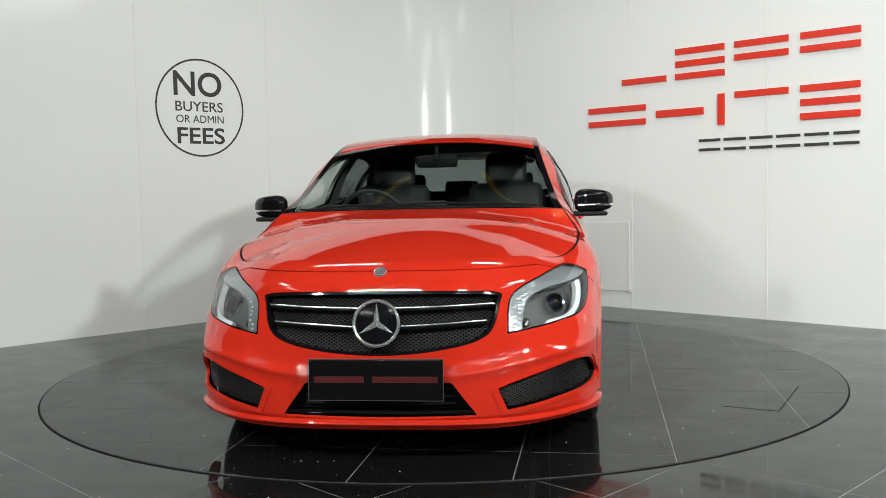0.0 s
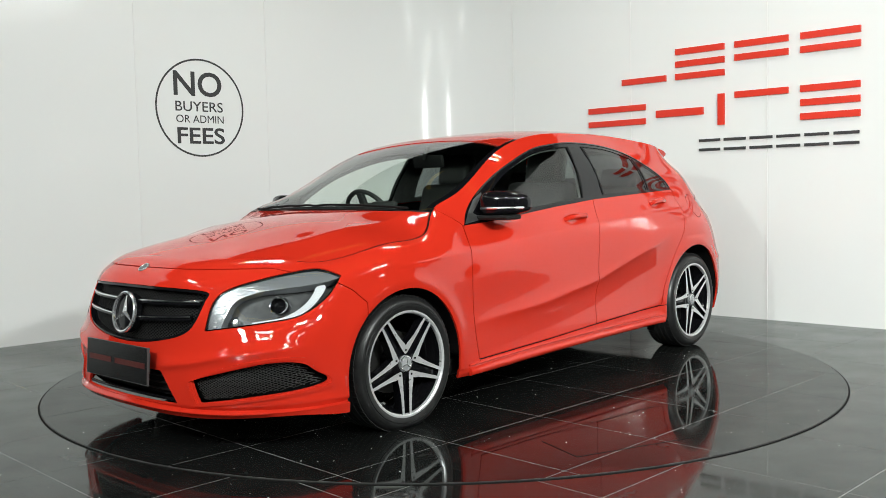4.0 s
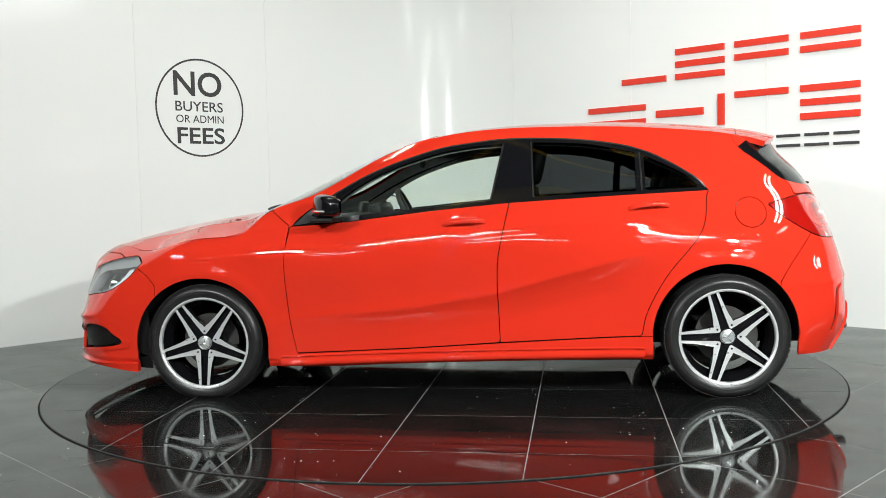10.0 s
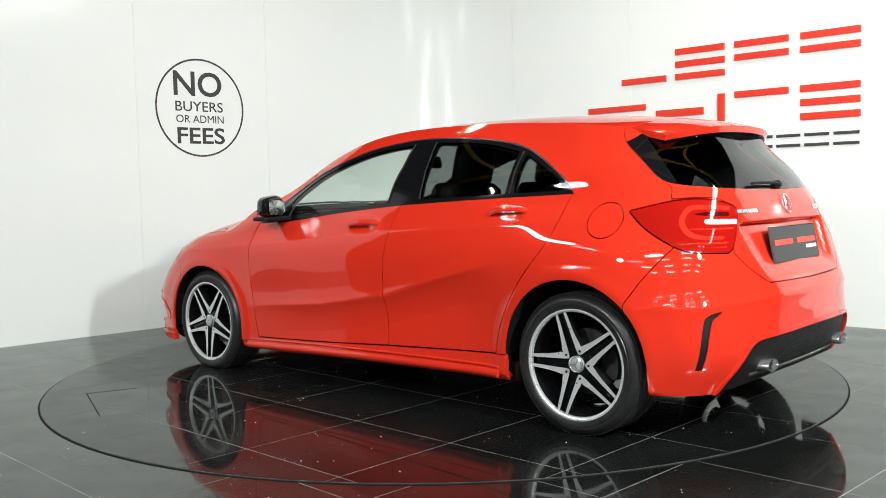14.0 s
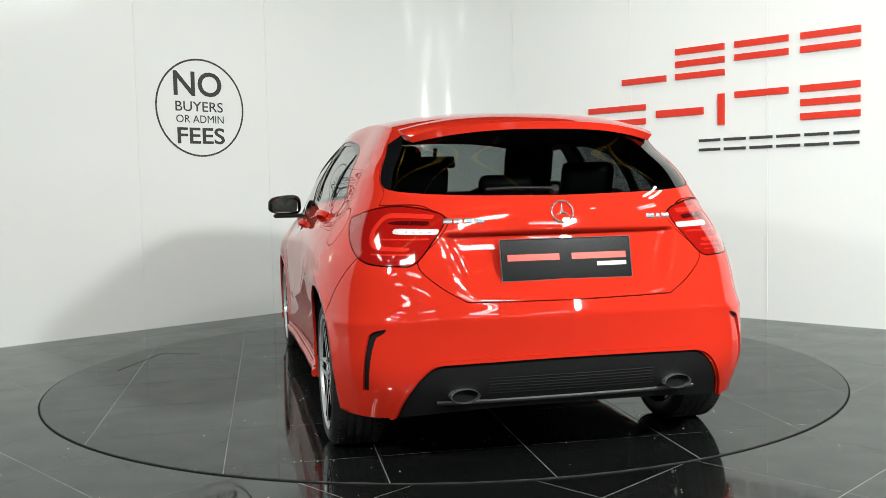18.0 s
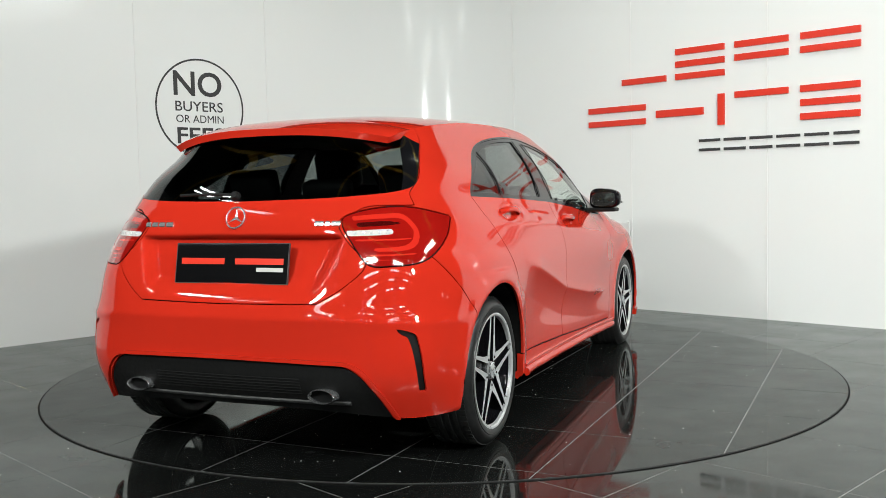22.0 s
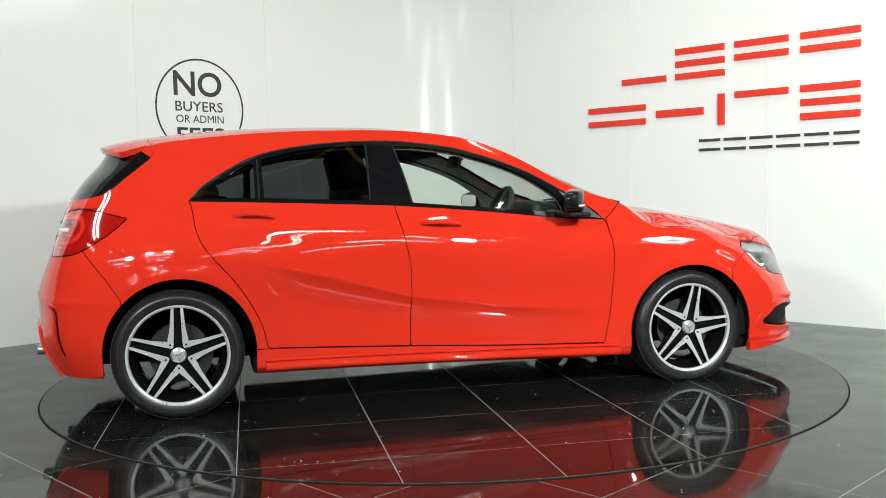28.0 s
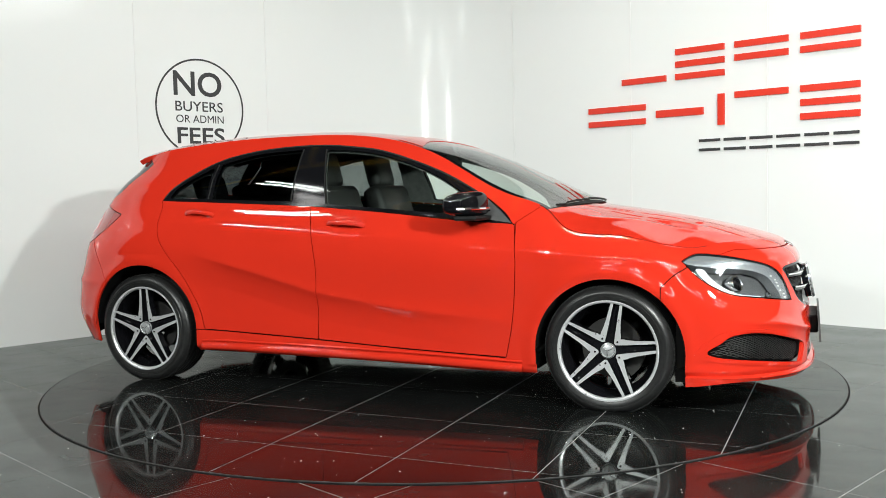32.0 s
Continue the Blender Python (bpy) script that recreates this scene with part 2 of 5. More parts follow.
# closing walls and roof of the hall: a dark deck over the bay, a pale ceiling behind it
END = -14.5
for name, verts, mat, lab in (
    ("wall_south", [(-7, END, 0), (7, END, 0), (7, END, 5.2), (-7, END, 5.2)], M_BACK, "plain grey hall wall far behind the turntable bay"),
    ("wall_east", [(7, END, 0), (7, 9, 0), (7, 9, 5.2), (7, END, 5.2)], M_BACK, "plain grey side wall of the hall"),
    ("wall_west", [(-7, 9, 0), (-7, END, 0), (-7, END, 5.2), (-7, 9, 5.2)], M_BACK, "plain grey side wall of the hall"),
    ("ceiling", [(-7, -6.1, 5.2), (7, -6.1, 5.2), (7, 9, 5.2), (-7, 9, 5.2)], M_DECK, "dark steel roof deck over the bay"),
    ("ceiling_rear", [(-7, END, 5.2), (7, END, 5.2), (7, -6.1, 5.2), (-7, -6.1, 5.2)], M_CEIL, "pale grey hall ceiling"),
    ("wall_far", [(7, 9, 0), (-7, 9, 0), (-7, 9, 5.2), (7, 9, 5.2)], M_BACK, "plain grey hall wall beyond the showroom wall"),
):
    bm = bmesh.new()
    f = bm.faces.new([bm.verts.new(v) for v in verts])
    bmesh.ops.solidify(bm, geom=[f], thickness=0.15)
    bm.normal_update()
    me = bpy.data.meshes.new(name)
    bm.to_mesh(me)
    bm.free()
    me.materials.append(mat)
    tagged(new(name, me), lab, name.split("_")[0], kind="structure")

# ---------------------------------------------------------------- floor and turntable
FLOOR_Z = -0.006
TILE = 0.60


def tile_mesh(name, outline, z0, z1, material, edge=0.0005):
    """A convex tile with a small worn chamfer."""
    cx = sum(p[0] for p in outline) / len(outline)
    cy = sum(p[1] for p in outline) / len(outline)
    k = len(outline)

    def inset(p):
        d = Vector((cx - p[0], cy - p[1]))
        d = d.normalized() * edge if d.length > edge else d
        return (p[0] + d.x, p[1] + d.y)
    verts = [(x, y, z0) for x, y in outline] + [(x, y, z1 - edge * 0.6) for x, y in outline] + [(*inset(p), z1) for p in outline]
    faces = [tuple(range(2 * k, 3 * k))]
    for i in range(k):
        j = (i + 1) % k
        faces += [(i, j, k + j, k + i), (k + i, k + j, 2 * k + j, 2 * k + i)]
    return solid_mesh(name, verts, faces, material)


def clip_circle(poly, r, n=96):
    """A convex outline cut by a circle about the origin."""
    for i in range(n):
        a = 2 * math.pi * (i + 0.5) / n
        nx, ny = math.cos(a), math.sin(a)
        out = []
        for k in range(len(poly)):
            p, q = poly[k], poly[(k + 1) % len(poly)]
            dp, dq = p[0] * nx + p[1] * ny - r, q[0] * nx + q[1] * ny - r
            if dp <= 0:
                out.append(p)
            if dp * dq < 0:
                t = dp / (dp - dq)
                out.append((p[0] + t * (q[0] - p[0]), p[1] + t * (q[1] - p[1])))
        poly = out
        if len(poly) < 3:
            return []
    clean = []
    for p in poly:
        if not clean or math.hypot(p[0] - clean[-1][0], p[1] - clean[-1][1]) > 1e-4:
            clean.append(p)
    return clean


# bed of grout under the hall's tiles
bm = bmesh.new()
box(bm, -9, -15, -0.12, 9, 9.5, FLOOR_Z - 0.0006)
me = bpy.data.meshes.new("floor")
bm.to_mesh(me)
bm.free()
me.materials.append(M_GROUT)
floor = tagged(new("floor", me), "polished dark grey floor tiles laid diagonally with pale joints", "floor", kind="structure")

GRID_A = radians(44.8)
GX, GY = Vector((math.cos(GRID_A), math.sin(GRID_A))), Vector((-math.sin(GRID_A), math.cos(GRID_A)))
NODE = Vector((0.54, -2.45))
half = TILE / 2 - 0.0018
square = tile_mesh("tile", [(-half, -half), (half, -half), (half, half), (-half, half)], -0.01, 0.0, M_TILE_WORN)
far_v, far_f = [], []
for i in range(-24, 25):
    for j in range(-24, 25):
        c = NODE + GX * (i + 0.5) * TILE + GY * (j + 0.5) * TILE
        if abs(c.x) > 7.5 or c.y < -14.2 or c.y > 5.5:
            continue
        if c.length < 1.75 or (c.y > 1.2 and abs(c.x) + c.y > 4.9):
            continue
        if abs(c.x) < 4.2 and -5.2 < c.y < 4.6:
            ob = new("tile", square)
            ob.matrix_world = Matrix.Translation((c.x, c.y, FLOOR_Z)) @ Matrix.Rotation(GRID_A, 4, "Z")
            ob.parent = floor
        else:
            k = len(far_v)
            for a, b in ((-half, -half), (half, -half), (half, half), (-half, half)):
                q = c + GX * a + GY * b
                far_v.append((q.x, q.y, FLOOR_Z))
            far_f.append((k, k + 1, k + 2, k + 3))
far = new("far_tiles", solid_mesh("far_tiles", far_v, far_f, M_TILE_WORN))
far.parent = floor
tagged(far, "polished dark tiles away from the turntable", kind="stuff")

# the turntable
DISC_R = 2.262
turntable = tagged(new("turntable"), "round motor turntable topped with polished dark tiles", "turntable")
bm = bmesh.new()
lathe(bm, [(0.02, -0.0007), (DISC_R - 0.003, -0.0007), (DISC_R - 0.003, -0.06), (0.02, -0.06)], 128, "z", True)
part("bed", bm, M_GROUT, turntable)
bm = bmesh.new()
lathe(bm, [(DISC_R - 0.003, -0.0008), (DISC_R - 0.0005, -0.0008), (DISC_R - 0.0005, -0.05), (DISC_R - 0.003, -0.05)], 160, "z", True)
part("rim_band", bm, shader("worn_steel", (0.05, 0.05, 0.05), 0.4, 0.3), turntable, "worn steel band round the disc")
# solid near-black ring, proud of the floor, painted for the gap's shade
bm = bmesh.new()
lathe(bm, [(DISC_R - 0.0005, -0.0045), (DISC_R + 0.008, -0.0045), (DISC_R + 0.008, -0.05), (DISC_R - 0.0005, -0.05)], 160, "z", True)
me = bpy.data.meshes.new("turntable_gap")
bm.normal_update()
bm.to_mesh(me)
bm.free()
me.materials.append(M_DARK)
tagged(new("trim", me), "dark gap round the turntable", "trim", kind="structure")
TILT = radians(-2.4)
CAR_X = -0.1715      # the car stands a little behind the disc's axis
for i in range(-5, 6):
    for j in range(-5, 6):
        sq = []
        for a, b in ((0, 0), (1, 0), (1, 1), (0, 1)):
            x, y = 0.167 + CAR_X, 0.0
            u, v = (i + a) * 0.603, (j + b) * 0.613
            u += 0.0019 if a == 0 else -0.0019
            v += 0.0019 if b == 0 else -0.0019
            sq.append((x + u * math.cos(TILT) - v * math.sin(TILT), y + u * math.sin(TILT) + v * math.cos(TILT)))
        sq = clip_circle(sq, DISC_R - 0.004)
        if len(sq) >= 3:
            ob = new("tile", tile_mesh("tile", sq, -0.012, 0.0, M_TILE))
            ob.parent = turntable
# service flap let into the disc: its groove's shade painted as thin dark strips
bm = bmesh.new()
flap = Matrix.Translation((0.94 + CAR_X, 1.71, 0.0004)) @ Matrix.Rotation(radians(-22), 4, "Z")
for x0, y0, x1, y1 in ((-0.30, 0.131, 0.297, 0.135), (0.297, -0.132, 0.30, 0.135)):
    box(bm, x0, y0, -0.001, x1, y1, 0.0008, m=flap)
part("service_flap", bm, M_DARK, turntable, "dark open edges of a service flap")

# dust and grit on the tiles
rnd = random.Random(5)
v, f = [], []
for _ in range(700):
    a, r = rnd.random() * 6.283, 3.6 * math.sqrt(rnd.random())
    x, y = r * math.cos(a), r * math.sin(a) - 0.5
    if 2.2 < math.hypot(x, y) < 2.32 or y > 2.4:
        continue
    z = FLOOR_Z if math.hypot(x, y) > DISC_R else 0.0
    s = rnd.choice((0.0012, 0.0016, 0.002, 0.0025, 0.0036))
    k = len(v)
    for q in range(5):
        b = q * 1.2566 + rnd.random()
        v.append((x + s * math.cos(b), y + s * math.sin(b), z + 0.0002))
    v.append((x, y, z + s * 0.7))
    f += [(k + q, k + (q + 1) % 5, k + 5) for q in range(5)]
tagged(new("dust", solid_mesh("dust", v, f, shader("pale_grit", (0.8, 0.8, 0.78), 0.9))), "pale specks of dust lying on the tiles", "dust", kind="stuff")

# ---------------------------------------------------------------- wall signs


def text_part(words, width, height, m, material, parent, name="lettering", bold=0.0):
    """Flat lettering scaled to a width and a cap height, centred on the pose m."""
    cu = bpy.data.curves.new(name, "FONT")
    cu.body, cu.resolution_u, cu.offset = words, 4, bold
    tmp = bpy.data.objects.new(name, cu)
    scene.collection.objects.link(tmp)
    me = bpy.data.meshes.new_from_object(tmp.evaluated_get(bpy.context.evaluated_depsgraph_get()))
    bpy.data.objects.remove(tmp)
    co = np.array([q.co[:] for q in me.vertices])
    lo, hi = co.min(0), co.max(0)
    for q in me.vertices:
        x = ((q.co.x - lo[0]) / (hi[0] - lo[0]) - 0.5) * width
        y = ((q.co.y - lo[1]) / (hi[1] - lo[1]) - 0.5) * height
        q.co = m @ Vector((x, y, 0))
    bm = bmesh.new()
    bm.from_mesh(me)
    r = bmesh.ops.extrude_face_region(bm, geom=bm.faces[:])
    push = (m.to_3x3() @ Vector((0, 0, 1))) * 0.0015
    bmesh.ops.translate(bm, vec=push, verts=[q for q in r["geom"] if isinstance(q, bmesh.types.BMVert)])
    for face in bm.faces:
        face.smooth = False
    return part(name, bm, material, parent)


sign = tagged(new("wall_sign"), "round black vinyl sign with a ring and words on white wall", "sign")
bm = bmesh.new()
lathe(bm, [(0.394, 0.0), (0.394, 0.0015), (0.409, 0.0015), (0.409, 0.0)], 96, "z", True)
bmesh.ops.transform(bm, matrix=wall_pose("L", 2.724, 1.805, 0.0006), verts=bm.verts[:])
part("ring", bm, M_SIGN_BLACK, sign)
for words, w, h, ds, z, b in (("NO", 0.445, 0.207, 0.030, 2.003, 0.016), ("BUYERS", 0.44, 0.083, 0.022, 1.815, 0.004), ("OR ADMIN", 0.44, 0.064, 0.018, 1.711, 0.0), ("FEES", 0.44, 0.137, 0.012, 1.572, 0.016)):
    text_part(words, w, h, wall_pose("L", 2.724 + ds - 0.01, z, 0.0006), M_SIGN_BLACK, sign, bold=b)

logo = tagged(new("company_sign"), "raised red and black sign shapes on the white wall", "sign")
S0 = 2.319


def sign_bar(s0, z0, s1, z1, material, name, slant=0.0, thick=0.02):
    bm = bmesh.new()
    prism(bm, [(s0, z0), (s1, z0), (s1 + slant, z1), (s0 + slant, z1)], thick, wall_pose("R", S0, 0.0, 0.001))
    part(name, bm, material, logo)


def stripes(s0, s1, z0, z1, rows, material, name, thick=0.05):
    for k in range(rows):
        b = z1 - thick - k * (z1 - z0 - thick) / 2
        sign_bar(s0, b, s1, b + thick, material, name)


R = "red_bar"
sign_bar(-0.07, 1.945, 0.36, 1.995, M_SIGN_RED, R)
stripes(0.45, 0.885, 1.945, 2.20, 3, M_SIGN_RED, R)
stripes(0.975, 1.41, 1.945, 2.20, 2, M_SIGN_RED, R)
stripes(1.505, 1.945, 1.945, 2.20, 2, M_SIGN_RED, R)
sign_bar(-0.42, 1.60, 0.16, 1.65, M_SIGN_RED, R)
sign_bar(-0.42, 1.72, 0.16, 1.77, M_SIGN_RED, R)
sign_bar(0.265, 1.645, 0.70, 1.705, M_SIGN_RED, R)
sign_bar(0.83, 1.55, 0.885, 1.80, M_SIGN_RED, R)
sign_bar(0.975, 1.755, 1.41, 1.805, M_SIGN_RED, R)
stripes(1.505, 1.945, 1.545, 1.805, 3, M_SIGN_RED, R)
B = "black_bar"
for k in range(6):
    s = 0.66 + k * 0.2185
    sign_bar(s, 1.345, s + 0.185, 1.367, M_SIGN_BLACK, B, thick=0.012)
    sign_bar(s, 1.421, s + 0.185, 1.443, M_SIGN_BLACK, B, thick=0.012)

# roof girders of the hall
for y in (-6.0, -1.2):
    bm = bmesh.new()
    box(bm, -7, y - 0.09, 4.78, 7, y + 0.09, 4.80)
    box(bm, -7, y - 0.09, 5.10, 7, y + 0.09, 5.12)
    box(bm, -7, y - 0.008, 4.80, 7, y + 0.008, 5.10)
    me = bpy.data.meshes.new("roof_beam")
    bm.normal_update()
    bm.to_mesh(me)
    bm.free()
    me.materials.append(M_BEAM)
    tagged(new("roof_beam", me), "yellow painted steel roof girder", "beam", "roof beams", "structure")


for x0, y0, x1, y1 in ((-3.2, -5.9, 0.0, -1.3), (3.2, -5.9, 0.0, -1.3), (-3.2, -1.1, -0.6, 2.6), (3.2, -1.1, 0.6, 2.6)):
    bm = bmesh.new()
    d = Vector((x1 - x0, y1 - y0))
    box(bm, 0, -.05, -.05, d.length, .05, .05, .005, Matrix.Translation((x0, y0, 4.88)) @ Matrix.Rotation(math.atan2(d.y, d.x), 4, "Z"))
    me = bpy.data.meshes.new("roof_brace")
    bm.normal_update()
    bm.to_mesh(me)
    bm.free()
    me.materials.append(M_BEAM)
    tagged(new("roof_brace", me), "yellow painted diagonal brace under the hall roof", "brace", "roof braces", "structure")

# blue columns and yellow braces behind the camera
M_BLUE = vary(shader("blue_paint", (0.03, 0.09, 0.30), 0.45), 3.0, (0.02, 0.07, 0.25), (0.04, 0.11, 0.34))
for x in (-4.9, -1.6, 1.6, 4.9):
    bm = bmesh.new()
    for a in ((-.10, -.10, -.10 + .012, .10), (.088, -.10, .10, .10), (-.088, -.006, .088, .006)):
        box(bm, x + a[0], -8.3 + a[1], FLOOR_Z, x + a[2], -8.3 + a[3], 5.2)
    me = bpy.data.meshes.new("blue_column")
    bm.normal_update()
    bm.to_mesh(me)
    bm.free()
    me.materials.append(M_BLUE)
    tagged(new("blue_column", me), "blue painted steel column of the hall", "column", "hall columns", "structure")
for x0, x1 in ((-4.9, -1.6), (1.6, 4.9), (-1.6, -4.9), (4.9, 1.6)):
    bm = bmesh.new()
    d = math.atan2(1.5, x1 - x0)
    box(bm, 0, -.04, -.04, math.hypot(1.5, x1 - x0), .04, .04, .005, Matrix.Translation((x0, -8.12, 3.5)) @ Matrix.Rotation(-d, 4, "Y"))
    me = bpy.data.meshes.new("roof_brace")
    bm.normal_update()
    bm.to_mesh(me)
    bm.free()
    me.materials.append(M_BEAM)
    tagged(new("roof_brace", me), "yellow painted diagonal brace between columns", "brace", "roof braces", "structure")
# ---------------------------------------------------------------- the car: surfaces


def spline(t, p, q):
    """Natural cubic curve through rows p at knots t, read at q."""
    n = len(t)
    h = np.diff(t)
    a, r = np.eye(n), np.zeros_like(p)
    for i in range(1, n - 1):
        a[i, i - 1:i + 2] = h[i - 1], 2 * (h[i - 1] + h[i]), h[i]
        r[i] = 6 * ((p[i + 1] - p[i]) / h[i] - (p[i] - p[i - 1]) / h[i - 1])
    m = np.linalg.solve(a, r)
    k = np.clip(np.searchsorted(t, q) - 1, 0, n - 2)
    h, d0, d1 = h[k][:, None], (q - t[k])[:, None], (t[k + 1] - q)[:, None]
    return (m[k] * d1 ** 3 + m[k + 1] * d0 ** 3) / (6 * h) + (p[k] / h - m[k] * h / 6) * d1 + (p[k + 1] / h - m[k + 1] * h / 6) * d0


def curve(points, n=60):
    p = np.array(points, float)
    t = np.concatenate([[0], np.cumsum(np.linalg.norm(np.diff(p, axis=0), axis=1))])
    return spline(t, p, np.linspace(0, t[-1], n))


def loop(points, n=12, sharp=()):
    """A closed smooth outline through the points; sharp: the numbers of those that stay corners."""
    p = [np.array(q, float) for q in points]
    k = len(p)
    out = []
    for i in range(k):
        a, b, c, d = p[i - 1], p[i], p[(i + 1) % k], p[(i + 2) % k]
        ta = (c - b) * 0.9 if i in sharp else (c - a) / 2
        tb = (c - b) * 0.9 if (i + 1) % k in sharp else (d - b) / 2
        for s in np.linspace(0, 1, n, endpoint=False):
            h1, h2 = 2 * s ** 3 - 3 * s ** 2 + 1, s ** 3 - 2 * s ** 2 + s
            h3, h4 = -2 * s ** 3 + 3 * s ** 2, s ** 3 - s ** 2
            out.append(h1 * b + h2 * ta + h3 * c + h4 * tb)
    return np.array(out)


def inside(xy, poly):
    """Signed distance of points to a closed outline, positive within."""
    best = np.full(len(xy), 1e9)
    odd = np.zeros(len(xy), bool)
    x, y = xy[:, 0], xy[:, 1]
    for i in range(len(poly)):
        a, b = poly[i - 1], poly[i]
        d = b - a
        s = np.clip(((xy - a) @ d) / max(d @ d, 1e-12), 0, 1)
        best = np.minimum(best, np.hypot(*(xy - a - s[:, None] * d).T))
        cross = (a[1] > y) != (b[1] > y)
        if a[1] != b[1]:
            odd ^= cross & (x < (b[0] - a[0]) * (y - a[1]) / (b[1] - a[1]) + a[0])
    return np.where(odd, best, -best)


def cut(mesh, phi):
    """Splits a mesh along phi = 0 into the parts where phi is above and below."""
    q, t = mesh
    phi = np.where(np.abs(phi) < 1e-7, 1e-7, phi)
    s = phi > 0
    k = s[t].sum(1)
    hi, lo = [t[k == 3]], [t[k == 0]]
    extra, base = [], len(q)
    for flip, sel, a_list, b_list in ((False, k == 1, hi, lo), (True, k == 2, lo, hi)):
        tt = t[sel]
        if not len(tt):
            continue
        m = s[tt] != flip
        first = m.argmax(1)
        r = np.arange(len(tt))
        i, j, l = tt[r, first], tt[r, (first + 1) % 3], tt[r, (first + 2) % 3]
        wij, wil = (phi[i] / (phi[i] - phi[j]))[:, None], (phi[i] / (phi[i] - phi[l]))[:, None]
        n0 = base + sum(len(e) for e in extra)
        extra += [q[i] * (1 - wij) + q[j] * wij, q[i] * (1 - wil) + q[l] * wil]
        ij, il = n0 + r, n0 + len(tt) + r
        a_list.append(np.stack([i, ij, il], 1))
        b_list += [np.stack([ij, j, l], 1), np.stack([ij, l, il], 1)]
    q2 = np.concatenate([q] + extra) if extra else q
    return [pack((q2, np.concatenate(x))) for x in (hi, lo)]


def pack(mesh):
    """Drops unused points and joins those that coincide."""
    q, t = mesh
    if not len(t):
        return q[:0], t
    used, inv = np.unique(t, return_inverse=True)
    q, t = q[used], inv.reshape(-1, 3)
    key = np.round(q[:, :3] * 2e5).astype(np.int64)
    _, first, inv = np.unique(key, axis=0, return_index=True, return_inverse=True)
    t = inv.reshape(-1)[t]
    q = q[first]
    ok = (t[:, 0] != t[:, 1]) & (t[:, 1] != t[:, 2]) & (t[:, 0] != t[:, 2])
    return q, t[ok]


def offset(mesh, d):
    q, t = mesh
    q = q.copy()
    q[:, :3] += q[:, 3:6] * d
    return q, t


def mirrored(mesh):
    q, t = mesh
    q = q.copy()
    q[:, [1, 4]] *= -1
    return q, t[:, ::-1]


def joined(*meshes):
    qs, ts, k = [], [], 0
    for q, t in meshes:
        qs.append(q)
        ts.append(t + k)
        k += len(q)
    return np.concatenate(qs), np.concatenate(ts)


def panel(name, mesh, material, parent, depth=0.012, label=""):
    """A sheet with its own normals and turned-in edges, as one mesh object."""
    q, t = mesh
    e = np.sort(np.concatenate([t[:, [0, 1]], t[:, [1, 2]], t[:, [2, 0]]]), 1)
    d = np.concatenate([t[:, [0, 1]], t[:, [1, 2]], t[:, [2, 0]]])
    _, first, count = np.unique(e, axis=0, return_index=True, return_counts=True)
    b = d[first[count == 1]]
    mid = (np.abs(q[b[:, 0], 1]) < 1e-3) & (np.abs(q[b[:, 1], 1]) < 1e-3)
    b = b[~mid]
    v, n = q[:, :3], q[:, 3:6]
    faces = t.tolist()
    verts, norms = v, n
    if depth and len(b):
        k = len(v)
        m = len(b)
        top0, top1 = v[b[:, 0]], v[b[:, 1]]
        low0, low1 = top0 - n[b[:, 0]] * depth, top1 - n[b[:, 1]] * depth
        side = np.cross(top1 - top0, n[b[:, 0]])
        side /= np.linalg.norm(side, axis=1)[:, None] + 1e-12
        verts = np.concatenate([v, top0, top1, low1, low0])
        norms = np.concatenate([n, side, side, side, side])
        i = np.arange(m)
        faces += np.stack([k + i, k + 3 * m + i, k + 2 * m + i, k + m + i], 1).tolist()
    me = bpy.data.meshes.new(name)
    me.from_pydata(verts.tolist(), [], faces)
    me.materials.append(material)
    me.shade_smooth()
    me.normals_split_custom_set_from_vertices(norms.tolist())
    me.update()
    ob = new(name, me)
    ob.parent = parent
    return tagged(ob, label)


